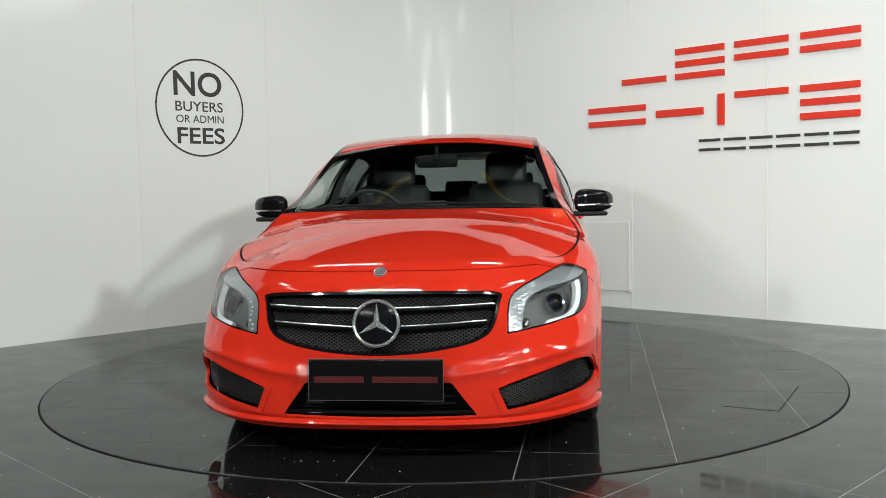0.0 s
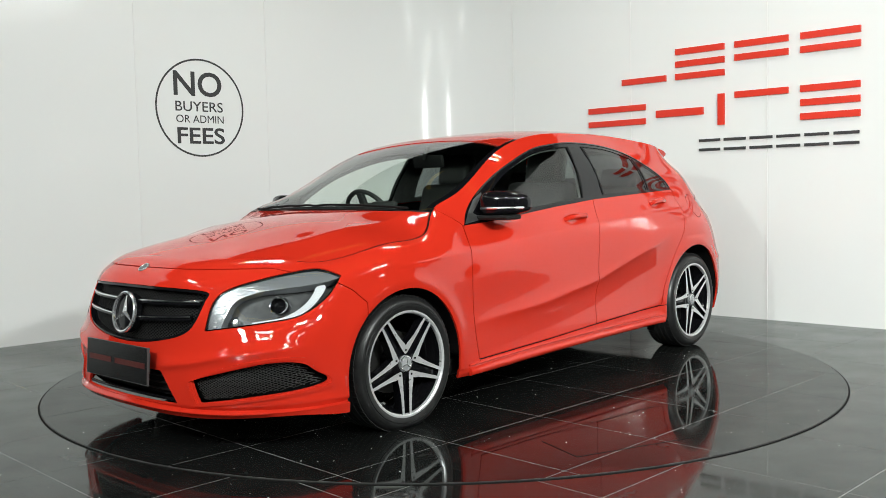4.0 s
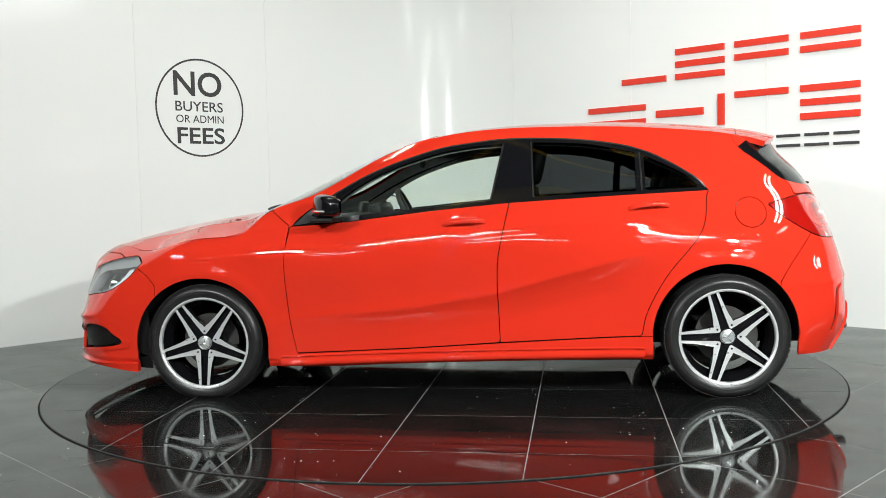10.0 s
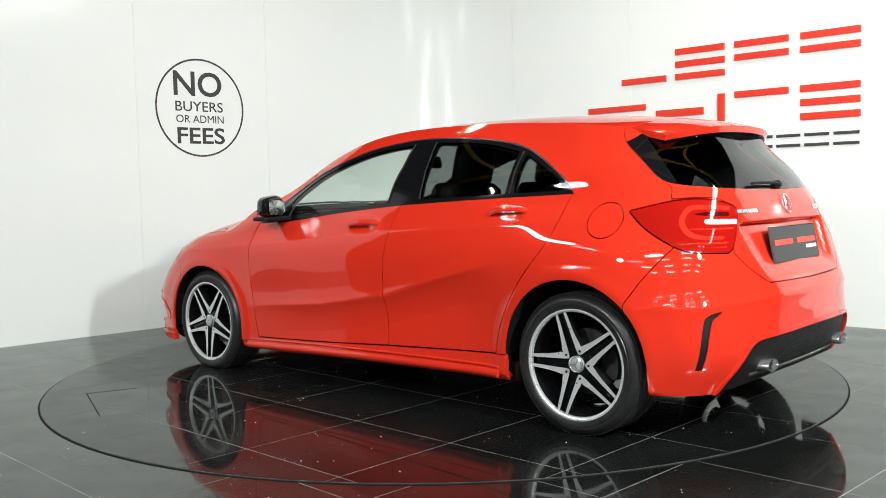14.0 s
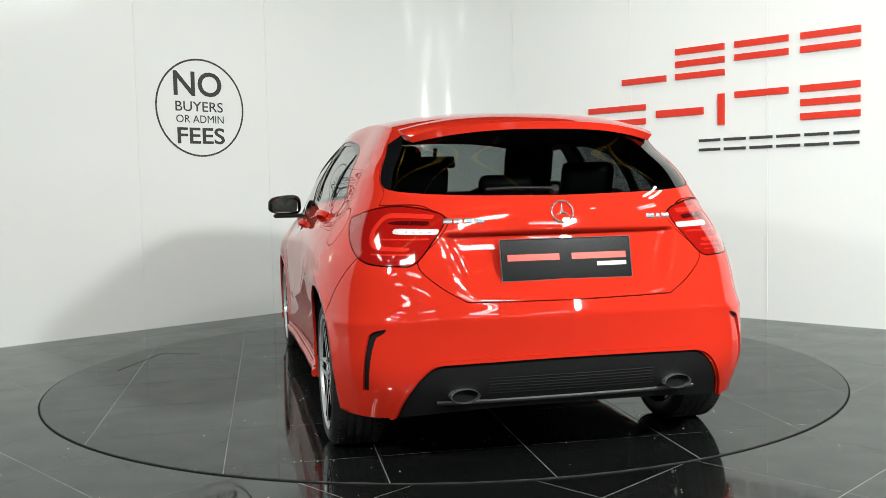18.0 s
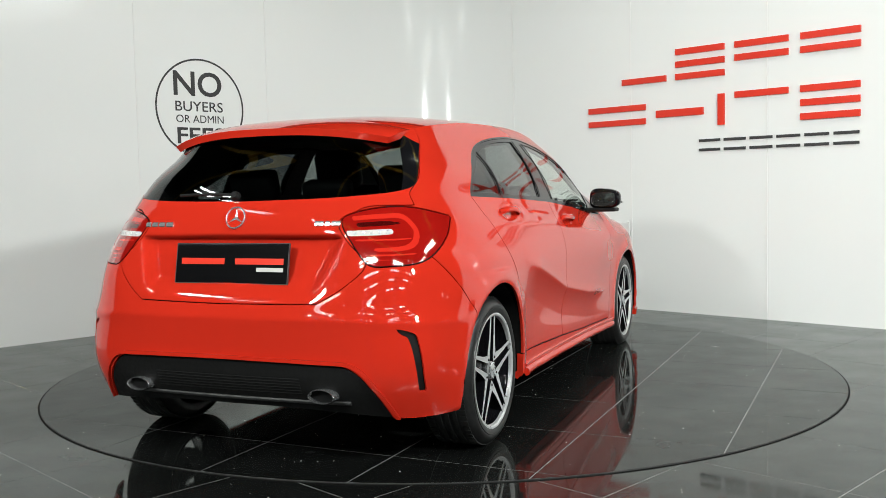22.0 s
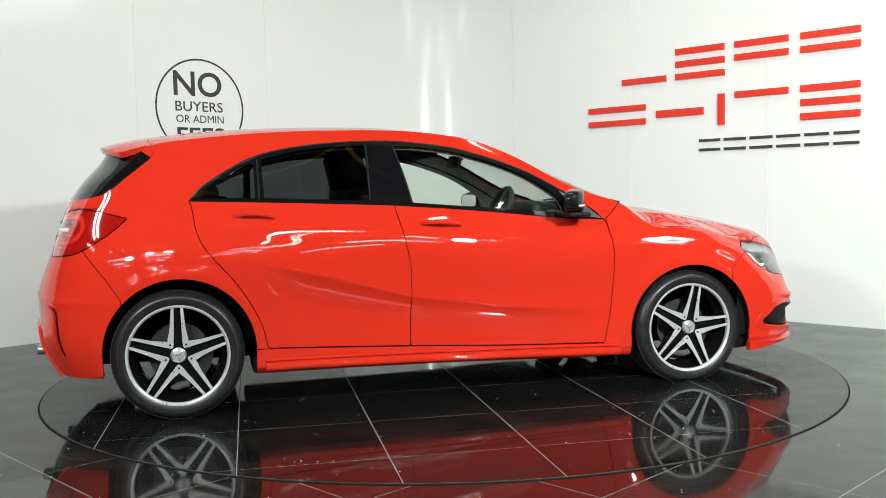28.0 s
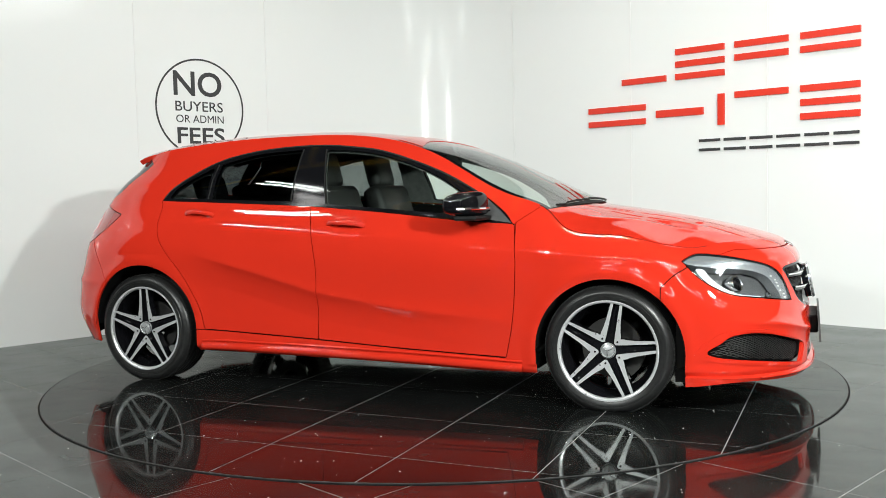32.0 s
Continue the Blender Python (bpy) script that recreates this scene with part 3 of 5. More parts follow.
# vertical sections of the car's flank from the nose, round the side, to the tail;
# each: lip, sill, low, middle, crease, belt, window top, upper edge
SECTIONS = [
    [(2.225, 0, .165), (2.255, 0, .235), (2.245, 0, .40), (2.235, 0, .55), (2.20, 0, .665), (2.165, 0, .735), (2.08, 0, .79), (2.04, 0, .803)],
    [(2.195, .40, .165), (2.225, .40, .235), (2.21, .40, .40), (2.19, .41, .54), (2.155, .42, .65), (2.12, .42, .72), (2.03, .42, .782), (1.99, .42, .797)],
    [(2.09, .63, .17), (2.12, .64, .24), (2.105, .66, .40), (2.06, .66, .535), (2.00, .64, .645), (1.96, .63, .71), (1.87, .61, .772), (1.83, .60, .789)],
    [(1.91, .80, .17), (1.935, .805, .25), (1.935, .815, .40), (1.885, .815, .53), (1.83, .79, .64), (1.79, .768, .705), (1.73, .728, .760), (1.70, .705, .777)],
    [(1.71, .855, .145), (1.71, .865, .25), (1.71, .87, .40), (1.68, .87, .53), (1.64, .86, .65), (1.61, .845, .73), (1.56, .795, .792), (1.54, .772, .808)],
    [(1.35, .86, .16), (1.35, .87, .25), (1.35, .88, .40), (1.35, .885, .55), (1.35, .882, .68), (1.35, .862, .765), (1.345, .825, .822), (1.335, .795, .842)],
    [(1.14, .86, .163), (1.14, .868, .25), (1.14, .872, .40), (1.14, .875, .55), (1.14, .877, .70), (1.14, .852, .80), (1.14, .815, .858), (1.13, .788, .876)],
    [(1.0, .86, .165), (1.0, .865, .25), (1.0, .868, .40), (1.0, .872, .55), (1.0, .872, .72), (1.0, .838, .84), (1.02, .765, .935), (1.03, .73, .962)],
    [(.8, .86, .16), (.8, .868, .25), (.8, .864, .40), (.8, .871, .56), (.8, .870, .75), (.81, .80, .895), (.80, .765, .96), (.82, .69, 1.04)],
    [(.45, .86, .165), (.45, .868, .25), (.45, .861, .40), (.45, .871, .57), (.45, .869, .77), (.45, .80, .93), (.43, .695, 1.17), (.44, .62, 1.235)],
    [(0, .86, .175), (0, .868, .26), (0, .860, .42), (0, .871, .59), (0, .869, .79), (0, .80, .978), (0, .635, 1.295), (0, .58, 1.365)],
    [(-.5, .86, .18), (-.5, .868, .28), (-.5, .862, .45), (-.5, .875, .62), (-.5, .872, .81), (-.5, .795, 1.005), (-.5, .622, 1.325), (-.5, .565, 1.385)],
    [(-.95, .862, .185), (-.95, .87, .30), (-.95, .874, .46), (-.95, .888, .64), (-.95, .876, .83), (-.95, .775, 1.03), (-.95, .635, 1.255), (-.95, .56, 1.37)],
    [(-1.30, .865, .19), (-1.30, .875, .31), (-1.30, .885, .46), (-1.30, .895, .64), (-1.30, .865, .84), (-1.30, .745, 1.035), (-1.31, .655, 1.20), (-1.32, .57, 1.335)],
    [(-1.66, .845, .20), (-1.68, .86, .31), (-1.69, .865, .46), (-1.66, .86, .64), (-1.63, .815, .84), (-1.59, .715, 1.03), (-1.50, .60, 1.22), (-1.46, .55, 1.31)],
    [(-1.86, .72, .20), (-1.90, .745, .31), (-1.905, .76, .46), (-1.88, .745, .64), (-1.84, .71, .83), (-1.765, .625, 1.02), (-1.60, .535, 1.22), (-1.54, .52, 1.29)],
    [(-1.96, .45, .22), (-2.01, .46, .31), (-2.025, .46, .46), (-2.01, .46, .63), (-1.94, .465, .83), (-1.875, .43, 1.01), (-1.71, .38, 1.22), (-1.66, .38, 1.29)],
    [(-1.985, 0, .23), (-2.035, 0, .31), (-2.055, 0, .46), (-2.045, 0, .63), (-1.965, 0, .83), (-1.915, 0, 1.0), (-1.76, 0, 1.22), (-1.70, 0, 1.30)],
]


def grid_mesh(p, attr):
    """Triangles and normals of a grid of points."""
    du = np.gradient(p, axis=0)
    dv = np.gradient(p, axis=1)
    n = np.cross(du, dv)
    n /= np.linalg.norm(n, axis=2)[:, :, None] + 1e-12
    a, b = p.shape[:2]
    q = np.concatenate([p, n, attr], 2).reshape(a * b, -1)
    i = (np.arange(a - 1)[:, None] * b + np.arange(b - 1)).ravel()
    return q, np.concatenate([np.stack([i, i + b, i + b + 1], 1), np.stack([i, i + b + 1, i + 1], 1)])


def ridge(d, width):
    return np.exp(-np.sqrt(d * d + 0.006 ** 2) / width)


def flank():
    g = np.array(SECTIONS, float)
    r5, r8 = g[:, 5], g[:, 6]
    six, seven = r5 * 0.66 + r8 * 0.34, r5 * 0.33 + r8 * 0.67
    way = np.gradient(r5[:, :2], axis=0)
    way[0], way[-1] = (0, 1), (0, -1)
    out = np.stack([way[:, 1], -way[:, 0], 0 * way[:, 0]], 1)
    out /= np.linalg.norm(out, axis=1)[:, None]
    bulge = np.linalg.norm(r8 - r5, axis=1)[:, None] * 0.055 * out
    g = np.concatenate([g[:, :6], (six + bulge)[:, None], (seven + bulge)[:, None], g[:, 6:]], 1)
    m = np.array([1, -1, 1])
    g = np.concatenate([g[[2, 1]] * m, g, g[[-2, -3]] * m])
    tu = np.concatenate([[0], np.cumsum(np.linalg.norm(np.diff(g, axis=0), axis=2).mean(1))])
    u = np.linspace(tu[2], tu[-3], 330)
    p = spline(tu, g.reshape(len(g), -1), u).reshape(len(u), -1, 3)
    tv = np.concatenate([[0], np.cumsum(np.linalg.norm(np.diff(g, axis=1), axis=2).mean(0))])
    v = np.linspace(0, tv[-1], 130)
    p = np.stack([spline(tv, row, v) for row in p])
    p[0, :, 1] = p[-1, :, 1] = 0
    # sculpted lines along the doors
    x, z = p[:, :, 0], p[:, :, 2]
    shoulder = np.interp(x, [-1.6, -1.1, -.5, 0, .86, 1.25, 1.7], [.91, .905, .88, .845, .775, .745, .72])
    swage = np.interp(x, [-1.05, -.93, -.75, -.59, -.21, .3, .85, 1.0], [.75, .72, .68, .64, .535, .46, .42, .41])
    on1 = np.clip((1.62 - x) / .3, 0, 1) * np.clip((x + 1.5) / .5, 0, 1) * np.interp(x, [-.6, -.1, .7, 1.1], [1.0, .35, .35, 1.0])
    on2 = np.clip((.95 - x) / .5, 0, 1) * np.clip((x + 1.0) / .25, 0, 1)
    p[:, :, 1] -= 0.016 * np.clip((swage - .01 - z) / .14, 0, 1) ** .8 * on2
    p[:, :, 1] += 0.009 * np.exp(-((z - shoulder) / .05) ** 2) * on1 + 0.0035 * ridge(z - shoulder, .016) * np.clip((1.62 - x) / .3, 0, 1) * np.clip((x + 1.4) / .3, 0, 1) + 0.018 * ridge(z - swage, .05) * on2
    arch = np.minimum(np.abs(np.hypot(x - 1.355, z - .29) - .375), np.abs(np.hypot(x + 1.338, z - .31) - .375))
    p[:, :, 1] += 0.010 * np.exp(-(arch / .04) ** 2) * (z < .72) * (z > .2)
    skirt = np.interp(x, [-1.0, 1.0], [.225, .195])
    p[:, :, 1] += 0.016 * ridge(z - skirt, .018) * np.clip((1.0 - x) / .1, 0, 1) * np.clip((x + 1.0) / .1, 0, 1)
    p[:, :, 1] -= 0.030 * np.clip((skirt - .015 - z) / .05, 0, 1) * (np.abs(x) < 1.02)
    for hx, hz in ((-.04, .886), (-.975, .945)):
        p[:, :, 1] -= .015 * np.exp(-((x - hx) / .075) ** 4 - ((z - hz) / .024) ** 2) * (p[:, :, 1] > .5)
    # tailgate recess for the plate, and the lip over the front intakes
    y = np.abs(p[:, :, 1])
    s01 = lambda q: np.clip(q, 0, 1) ** 2 * (3 - 2 * np.clip(q, 0, 1))
    dent = s01((.893 - z) / .014) * s01((z - .645) / .10) * s01((.485 - .10 * (.89 - z) / .25 - y) / .05) * (x < -1.5)
    p[:, :, 0] += .040 * dent
    lip = np.interp(y, [0, .25, .45, .65, .83], [.36, .36, .385, .425, .445])
    push = .026 * ridge(z - lip, .024) * s01((x - 1.62) / .12) * s01((y - .22) / .1) * s01((.86 - y) / .14)
    low_lip = np.interp(y, [0, .6, .85], [.20, .205, .215])
    push += .014 * ridge(z - low_lip, .02) * s01((x - 1.66) / .12)
    shelf = np.interp(y, [0, .5, .8], [.585, .58, .56])
    push_r = .012 * ridge(z - shelf, .032) * s01((-1.62 - x) / .12)
    n = np.hypot(p[:, :, 0] - 1.1, p[:, :, 1])
    p[:, :, 0] += push * (p[:, :, 0] - 1.1) / n
    p[:, :, 1] += push * p[:, :, 1] / n
    n = np.hypot(p[:, :, 0] + 1.1, p[:, :, 1])
    p[:, :, 0] += push_r * (p[:, :, 0] + 1.1) / n
    p[:, :, 1] += push_r * p[:, :, 1] / n
    arc = np.concatenate([[0], np.cumsum(np.linalg.norm(np.diff(p[:, 60], axis=0), axis=1))])
    attr = np.broadcast_to(arc[:, None, None], (*p.shape[:2], 1))
    return p, attr, arc[-1]


FLANK, ARC, ARC_END = flank()
UPPER = FLANK[:, -1]          # the upper edge from nose to tail


def crown(edge, centre, power=2.2, n=60, inset=0.004, fold=None):
    """A bowed panel between an edge curve and the centre line."""
    t = np.linspace(0, 1, n)[None, :, None]
    e, c = edge[:, None], centre[:, None]
    p = e + (c - e) * (1 - t ** power)
    p[:, :, 1] = (edge[:, 1:2]) * t[:, :, 0] * (1 - inset)
    if fold:
        p[:, :, 2] += fold(p[:, :, 0], p[:, :, 1])
    return grid_mesh(p, np.broadcast_to(t, (*p.shape[:2], 1)))


def stretch(c, n=70):
    """Even steps along a dense curve."""
    t = np.concatenate([[0], np.cumsum(np.linalg.norm(np.diff(c, axis=0), axis=1))])
    q = np.linspace(0, t[-1], n)
    return np.stack([np.interp(q, t, c[:, k]) for k in range(3)], 1)


def facing(mesh, way):
    """Turns triangles and normals so that they face outwards."""
    q, t = mesh
    if (q[:, 3:6] @ np.array(way)).mean() < 0:
        q = q.copy()
        q[:, 3:6] *= -1
        t = t[:, ::-1]
    return q, t


side = facing(grid_mesh(FLANK, ARC), (0, 1, 0))
i_cowl = int(np.argmax(UPPER[:, 0] < 1.03))
i_head = int(np.argmax(UPPER[:, 0] < 0.16))
bonnet_c = curve([(2.04, 0, .803), (1.97, 0, .825), (1.8, 0, .868), (1.55, 0, .917), (1.3, 0, .955), (1.12, 0, .977)], 90)
bonnet_e = stretch(UPPER[:i_cowl + 1], 90)


def bonnet_fold(x, y):
    """The raised line along either side of the bonnet."""
    line = np.interp(x, [1.05, 1.5, 1.9, 2.04], [.60, .52, .44, .40])
    return .007 * ridge(y - line, .05) * np.clip((2.0 - x) / .35, 0, 1) * np.clip((x - 1.0) / .15, 0, 1)


bonnet = facing(crown(bonnet_e, bonnet_c, 2.4, 80, fold=bonnet_fold), (0, 0, 1))
screen_c = curve([(1.10, 0, .982), (.8, 0, 1.135), (.45, 0, 1.28), (.13, 0, 1.375)], 60)
screen_e = stretch(UPPER[i_cowl:i_head + 1], 60)
screen = facing(crown(screen_e, screen_c, 2.6), (0, 0, 1))
roof_c = curve([(.13, 0, 1.375), (-.2, 0, 1.416), (-.6, 0, 1.428), (-1.1, 0, 1.413), (-1.50, 0, 1.374)], 90)
i_tail = int(np.argmax(UPPER[:, 0] < -1.45))
roof_e = stretch(UPPER[i_head:i_tail + 1], 90)
roof = facing(crown(roof_e, roof_c, 2.6), (0, 0, 1))
ex, ey, ez = UPPER[i_tail]
lid_e = curve([(ex - .004, ey, ez), (ex - .06, ey - .001, ez - .009), (ex - .11, ey - .006, ez - .022), (ex - .16, ey - .022, ez - .038)], 40)
lid_c = curve([(-1.504, 0, 1.3735), (-1.60, 0, 1.358), (-1.68, 0, 1.340), (-1.745, 0, 1.322)], 40)
lid = facing(crown(lid_e, lid_c, 2.6), (0, 0, 1))

# ---------------------------------------------------------------- the car: panels
car = tagged(new("car"), "bright red five-door hatchback with black mirrors and alloy wheels", "car")
GAP = 0.0022


def xz(m):
    return m[0][:, [0, 2]]


def yz(m):
    return np.stack([np.abs(m[0][:, 1]), m[0][:, 2]], 1)


def az(m):
    return m[0][:, [6, 2]]


def rz(m):
    return np.stack([ARC_END - m[0][:, 6], m[0][:, 2]], 1)


def take(mesh, plane, poly, gap=GAP):
    """Cuts an outline out of a sheet: what lies in it, and the rest beyond a joint."""
    d = inside(plane(mesh), poly)
    got = cut(mesh, d - gap)[0]
    rest = cut(mesh, -d - gap)[0] if gap else cut(mesh, d)[1]
    return got, rest


def both(name, mesh, material, depth=0.012, label="", parent=None):
    """A part for either side of the car."""
    return [panel(name, m, material, parent or car, depth, label) for m in (mesh, mirrored(mesh))]


def ring_loop(cx, cz, rx, rz_, n=72):
    a = np.linspace(0, 2 * math.pi, n, endpoint=False)
    return np.stack([cx + rx * np.cos(a), cz + rz_ * np.sin(a)], 1)


def strip_of(mesh, plane, poly, width):
    """A band of the given width just within an outline."""
    d = inside(plane(mesh), poly)
    got = cut(mesh, d)[0]
    d = inside(plane(got), poly)
    return cut(got, width - d)[0]


ARCH_F, ARCH_R = ring_loop(1.355, .285, .358, .352), ring_loop(-1.337, .305, .358, .360)
shell = side
for ring in (ARCH_F, ARCH_R):
    shell = cut(shell, -inside(xz(shell), ring))[0]
for ring in ((1.355, .285), (-1.337, .305)):
    d = np.maximum(np.abs(shell[0][:, 0] - ring[0]) - .356, shell[0][:, 2] - ring[1])
    shell = cut(shell, d)[0]
liner = offset(shell, -0.016)
low = cut(liner, np.interp(liner[0][:, 0], [-1.7, -1.3, -.78, .17, .86, .95], [.95, 1.018, 1.0, .944, .882, .86]) - liner[0][:, 2])[0]
low = cut(low, 1.60 - low[0][:, 0])[0]
panel("inner_shell", joined(low, mirrored(low)), M_DARK, car, 0)

# window band and panes
DLO = loop([(.872, .893), (.60, .912), (.168, .957), (-.273, .99), (-.78, 1.013), (-1.285, 1.030), (-1.20, 1.115), (-.965, 1.248), (-.685, 1.308), (-.327, 1.329),
            (-.076, 1.312), (.134, 1.276), (.432, 1.175), (.668, 1.053), (.815, .955)], 10, (0, 5))
band, shell = take(shell, xz, DLO, 0.0)
PANE_F = loop([(.655, .935), (.168, .975), (-.178, 1.004), (-.245, 1.300), (-.076, 1.290), (.134, 1.252), (.40, 1.160), (.60, 1.040)], 8, (0, 2, 3))
PANE_R = loop([(-.395, 1.018), (-.92, 1.036), (-.925, 1.235), (-.685, 1.286), (-.395, 1.305)], 8, (0, 1, 2, 4))
PANE_Q = loop([(-.965, 1.038), (-1.235, 1.045), (-1.16, 1.118), (-.965, 1.222)], 8, (0, 1, 3))
pane_f, band = take(band, xz, PANE_F, 0.0)
pane_r, band = take(band, xz, PANE_R, 0.0)
pane_q, band = take(band, xz, PANE_Q, 0.0)
both("window_surround", offset(band, -0.002), M_GLOSS, 0.014, "gloss black window surround")
both("front_side_window", offset(pane_f, -0.005), M_GLASS, 0, "clear side glass")
both("rear_side_window", offset(pane_r, -0.005), M_PRIVACY, 0, "dark tinted side glass")
both("quarter_window", offset(pane_q, -0.004), M_PRIVACY, 0, "dark tinted quarter glass")

# doors
DOOR_F = loop([(.878, .895), (.896, .762), (.899, .646), (.880, .415), (.847, .236), (.3, .252), (-.214, .278), (-.206, .605), (-.219, .752), (-.273, .992), (.168, .956), (.60, .911)], 8, (0, 4, 6, 9))
DOOR_R = loop([(-.273, .992), (-.219, .752), (-.206, .605), (-.214, .278), (-.55, .292), (-.926, .307), (-.958, .436), (-1.057, .616), (-1.225, .828), (-1.268, 1.0), (-1.285, 1.031), (-.78, 1.014)], 8, (0, 3, 5, 10))
door_f, shell = take(shell, xz, DOOR_F)
door_r, shell = take(shell, xz, DOOR_R)
DOORS_F = both("front_door", door_f, M_RED, label="red front door")
DOORS_R = both("rear_door", door_r, M_RED, label="red rear door")

# nose: grille, intakes, lamps
GRILLE = loop([(0, .686), (.30, .684), (.462, .672), (.472, .635), (.425, .515), (.25, .462), (0, .442), (-.25, .462), (-.425, .515), (-.472, .635), (-.462, .672), (-.30, .684)], 8)
INTAKE = loop([(.285, .338), (.385, .205), (0, .196), (-.385, .205), (-.285, .338)], 8, (0, 1, 3, 4))
VENT = loop([(.462, .312), (.60, .350), (.74, .385), (.812, .384), (.838, .350), (.842, .280), (.68, .246), (.50, .222)], 8, (0, 7))
LAMP = loop([(.515, .516), (.532, .655), (.705, .722), (.883, .750), (.968, .744), (1.050, .719), (1.001, .637), (.90, .570), (.759, .546)], 8, (0, 5))


def nose_only(mesh):
    return mesh[0][:, 0] > 1.55


def take_at(mesh, plane, poly, keep, gap=GAP):
    """As take(), on that end of the car alone."""
    d = np.where(keep(mesh), inside(plane(mesh), poly), -1.0)
    got = cut(mesh, d - gap)[0]
    return got, cut(mesh, -d - gap)[0]


lamp, shell = take_at(shell, az, LAMP, nose_only)
grille, shell = take_at(shell, yz, GRILLE, nose_only, 0.001)
intake, shell = take_at(shell, yz, INTAKE, nose_only, 0.001)
vent, shell = take_at(shell, yz, VENT, nose_only, 0.001)
both("headlamp", lamp, M_LENS, 0.0, "clear headlamp lens")
lamp_back = offset(lamp, -0.075)
both("headlamp_housing", lamp_back, M_BEZEL, -.066)
panel("grille_back", joined(offset(grille, -0.045), mirrored(offset(grille, -0.045))), M_DARK, car, 0)
panel("intake_back", joined(offset(intake, -0.06), mirrored(offset(intake, -0.06))), M_DARK, car, 0)
both("vent_back", offset(vent, -0.05), M_DARK, 0)

# tail: lamps, hatch, glass, diffuser
TAIL = loop([(.482, .933), (.51, .968), (.675, .995), (.853, .993), (1.081, .954), (.979, .868), (.833, .790), (.675, .774), (.590, .783), (.518, .867)], 8, (4,))


def tail_arc(y, z):
    """The length along the flank from the tail's middle to a place y, z on the tail."""
    q = side[0][side[0][:, 0] < -1.4]
    k = np.argmin((q[:, 1] - y) ** 2 + (q[:, 2] - z) ** 2)
    return (float(ARC_END - q[k, 6]), z)


def two_sided(pts, corners):
    """A loop from half an outline that starts and ends on the middle."""
    n = len(pts)
    full = pts + [(-r, z) for r, z in reversed(pts)]
    return loop(full, 6, tuple(corners) + tuple(2 * n - 1 - c for c in corners))


SHUT = [(.880, 1.076), (.917, 1.104), (.959, 1.152), (1.022, 1.202), (1.100, 1.25), (1.125, 1.29), (1.125, 1.39)]
HATCH = two_sided([tail_arc(y, z) for y, z in ((.05, .636), (.40, .640), (.50, .70), (.565, .785), (.485, .867), (.445, .94), (.50, .975), (.56, 1.0))] + [(.872, 1.0), (.850, 1.045)] + SHUT, (1, 8, 16))
REAR_GLASS = two_sided([tail_arc(y, z) for y, z in ((.05, 1.028), (.381, 1.035))] + [(.70, 1.049), (.825, 1.063)] + [(r - .006, z + .001) for r, z in SHUT[:-1]] + [(1.118, 1.375)], (10,))
DIFFUSER = loop([(.66, .19), (.62, .30), (.54, .395), (.40, .415), (0, .422), (-.40, .415), (-.54, .395), (-.62, .30), (-.66, .19)], 6, (0, 8))
SLOT = loop([(.690, .548), (.753, .532), (.780, .50), (.824, .305), (.796, .305), (.748, .495), (.72, .524)], 6, (0, 3, 4))


def tail_only(mesh):
    return mesh[0][:, 0] < -1.36


tail, shell = take_at(shell, rz, TAIL, tail_only)
slot, shell = take_at(shell, rz, SLOT, tail_only, 0.001)
diffuser, shell = take_at(shell, yz, DIFFUSER, tail_only)
hatch, shell = take_at(shell, rz, HATCH, tail_only)
rear_glass, hatch = take_at(hatch, rz, REAR_GLASS, tail_only, 0.001)
both("tail_lamp", tail, M_REDLENS, 0.02, "red tail lamp lens")
both("bumper_slot", offset(slot, -0.012), M_BLACK, 0)
panel("diffuser", joined(offset(diffuser, -0.006), mirrored(offset(diffuser, -0.006))), M_BLACK, car, 0.02, "black plastic diffuser insert")
HATCHLID = panel("tailgate", joined(hatch, mirrored(hatch)), M_RED, car, 0.012, "red tailgate")
corner, rear_glass = cut(rear_glass, rear_glass[0][:, 2] - np.interp(ARC_END - rear_glass[0][:, 6], [.60, .90, 1.11], [1.335, 1.285, 1.25]))
both("spoiler_side", corner, M_RED, 0.012, "red side of the roof spoiler")
fin, rear_glass = cut(rear_glass, ARC_END - rear_glass[0][:, 6] - np.interp(rear_glass[0][:, 2], [1.05, 1.3], [.80, .86]))
both("window_fin", offset(fin, -.002), M_GLOSS, 0, "gloss black fin beside the rear glass")
panel("rear_window", joined(offset(rear_glass, -0.002), mirrored(offset(rear_glass, -0.002))), M_PRIVACY, car, 0, "dark tinted rear glass")

# bumpers, wings and body side
front_b, shell = take(shell, xz, np.array([(1.60, .10), (1.60, .60), (1.655, .655), (1.735, .705), (1.90, .76), (2.5, .76), (2.5, .10)]))
nose = cut(side, side[0][:, 0] - 1.66)[0]
nose = offset(cut(nose, .47 - nose[0][:, 2])[0], -.054)
panel("inner_nose", joined(nose, mirrored(nose)), M_DARK, car, 0)
panel("front_bumper", joined(front_b, mirrored(front_b)), M_RED, car, 0.012, "red front bumper")
rear_b, shell = take(shell, xz, np.array([(-1.60, .10), (-1.60, .57), (-1.66, .66), (-1.775, .805), (-2.3, .805), (-2.3, .10)]))
flange = strip_of(side, yz, loop([(.69, .17), (.645, .305), (.56, .411), (.41, .431), (0, .438), (-.41, .431), (-.56, .411), (-.645, .305), (-.69, .17)], 6, (0, 8)), .014)
flange = cut(flange, -1.5 - flange[0][:, 0])[0]
panel("bumper_flange", joined(offset(flange, .010), mirrored(offset(flange, .010))), M_RED, car, .012, "red raised edge over the diffuser")
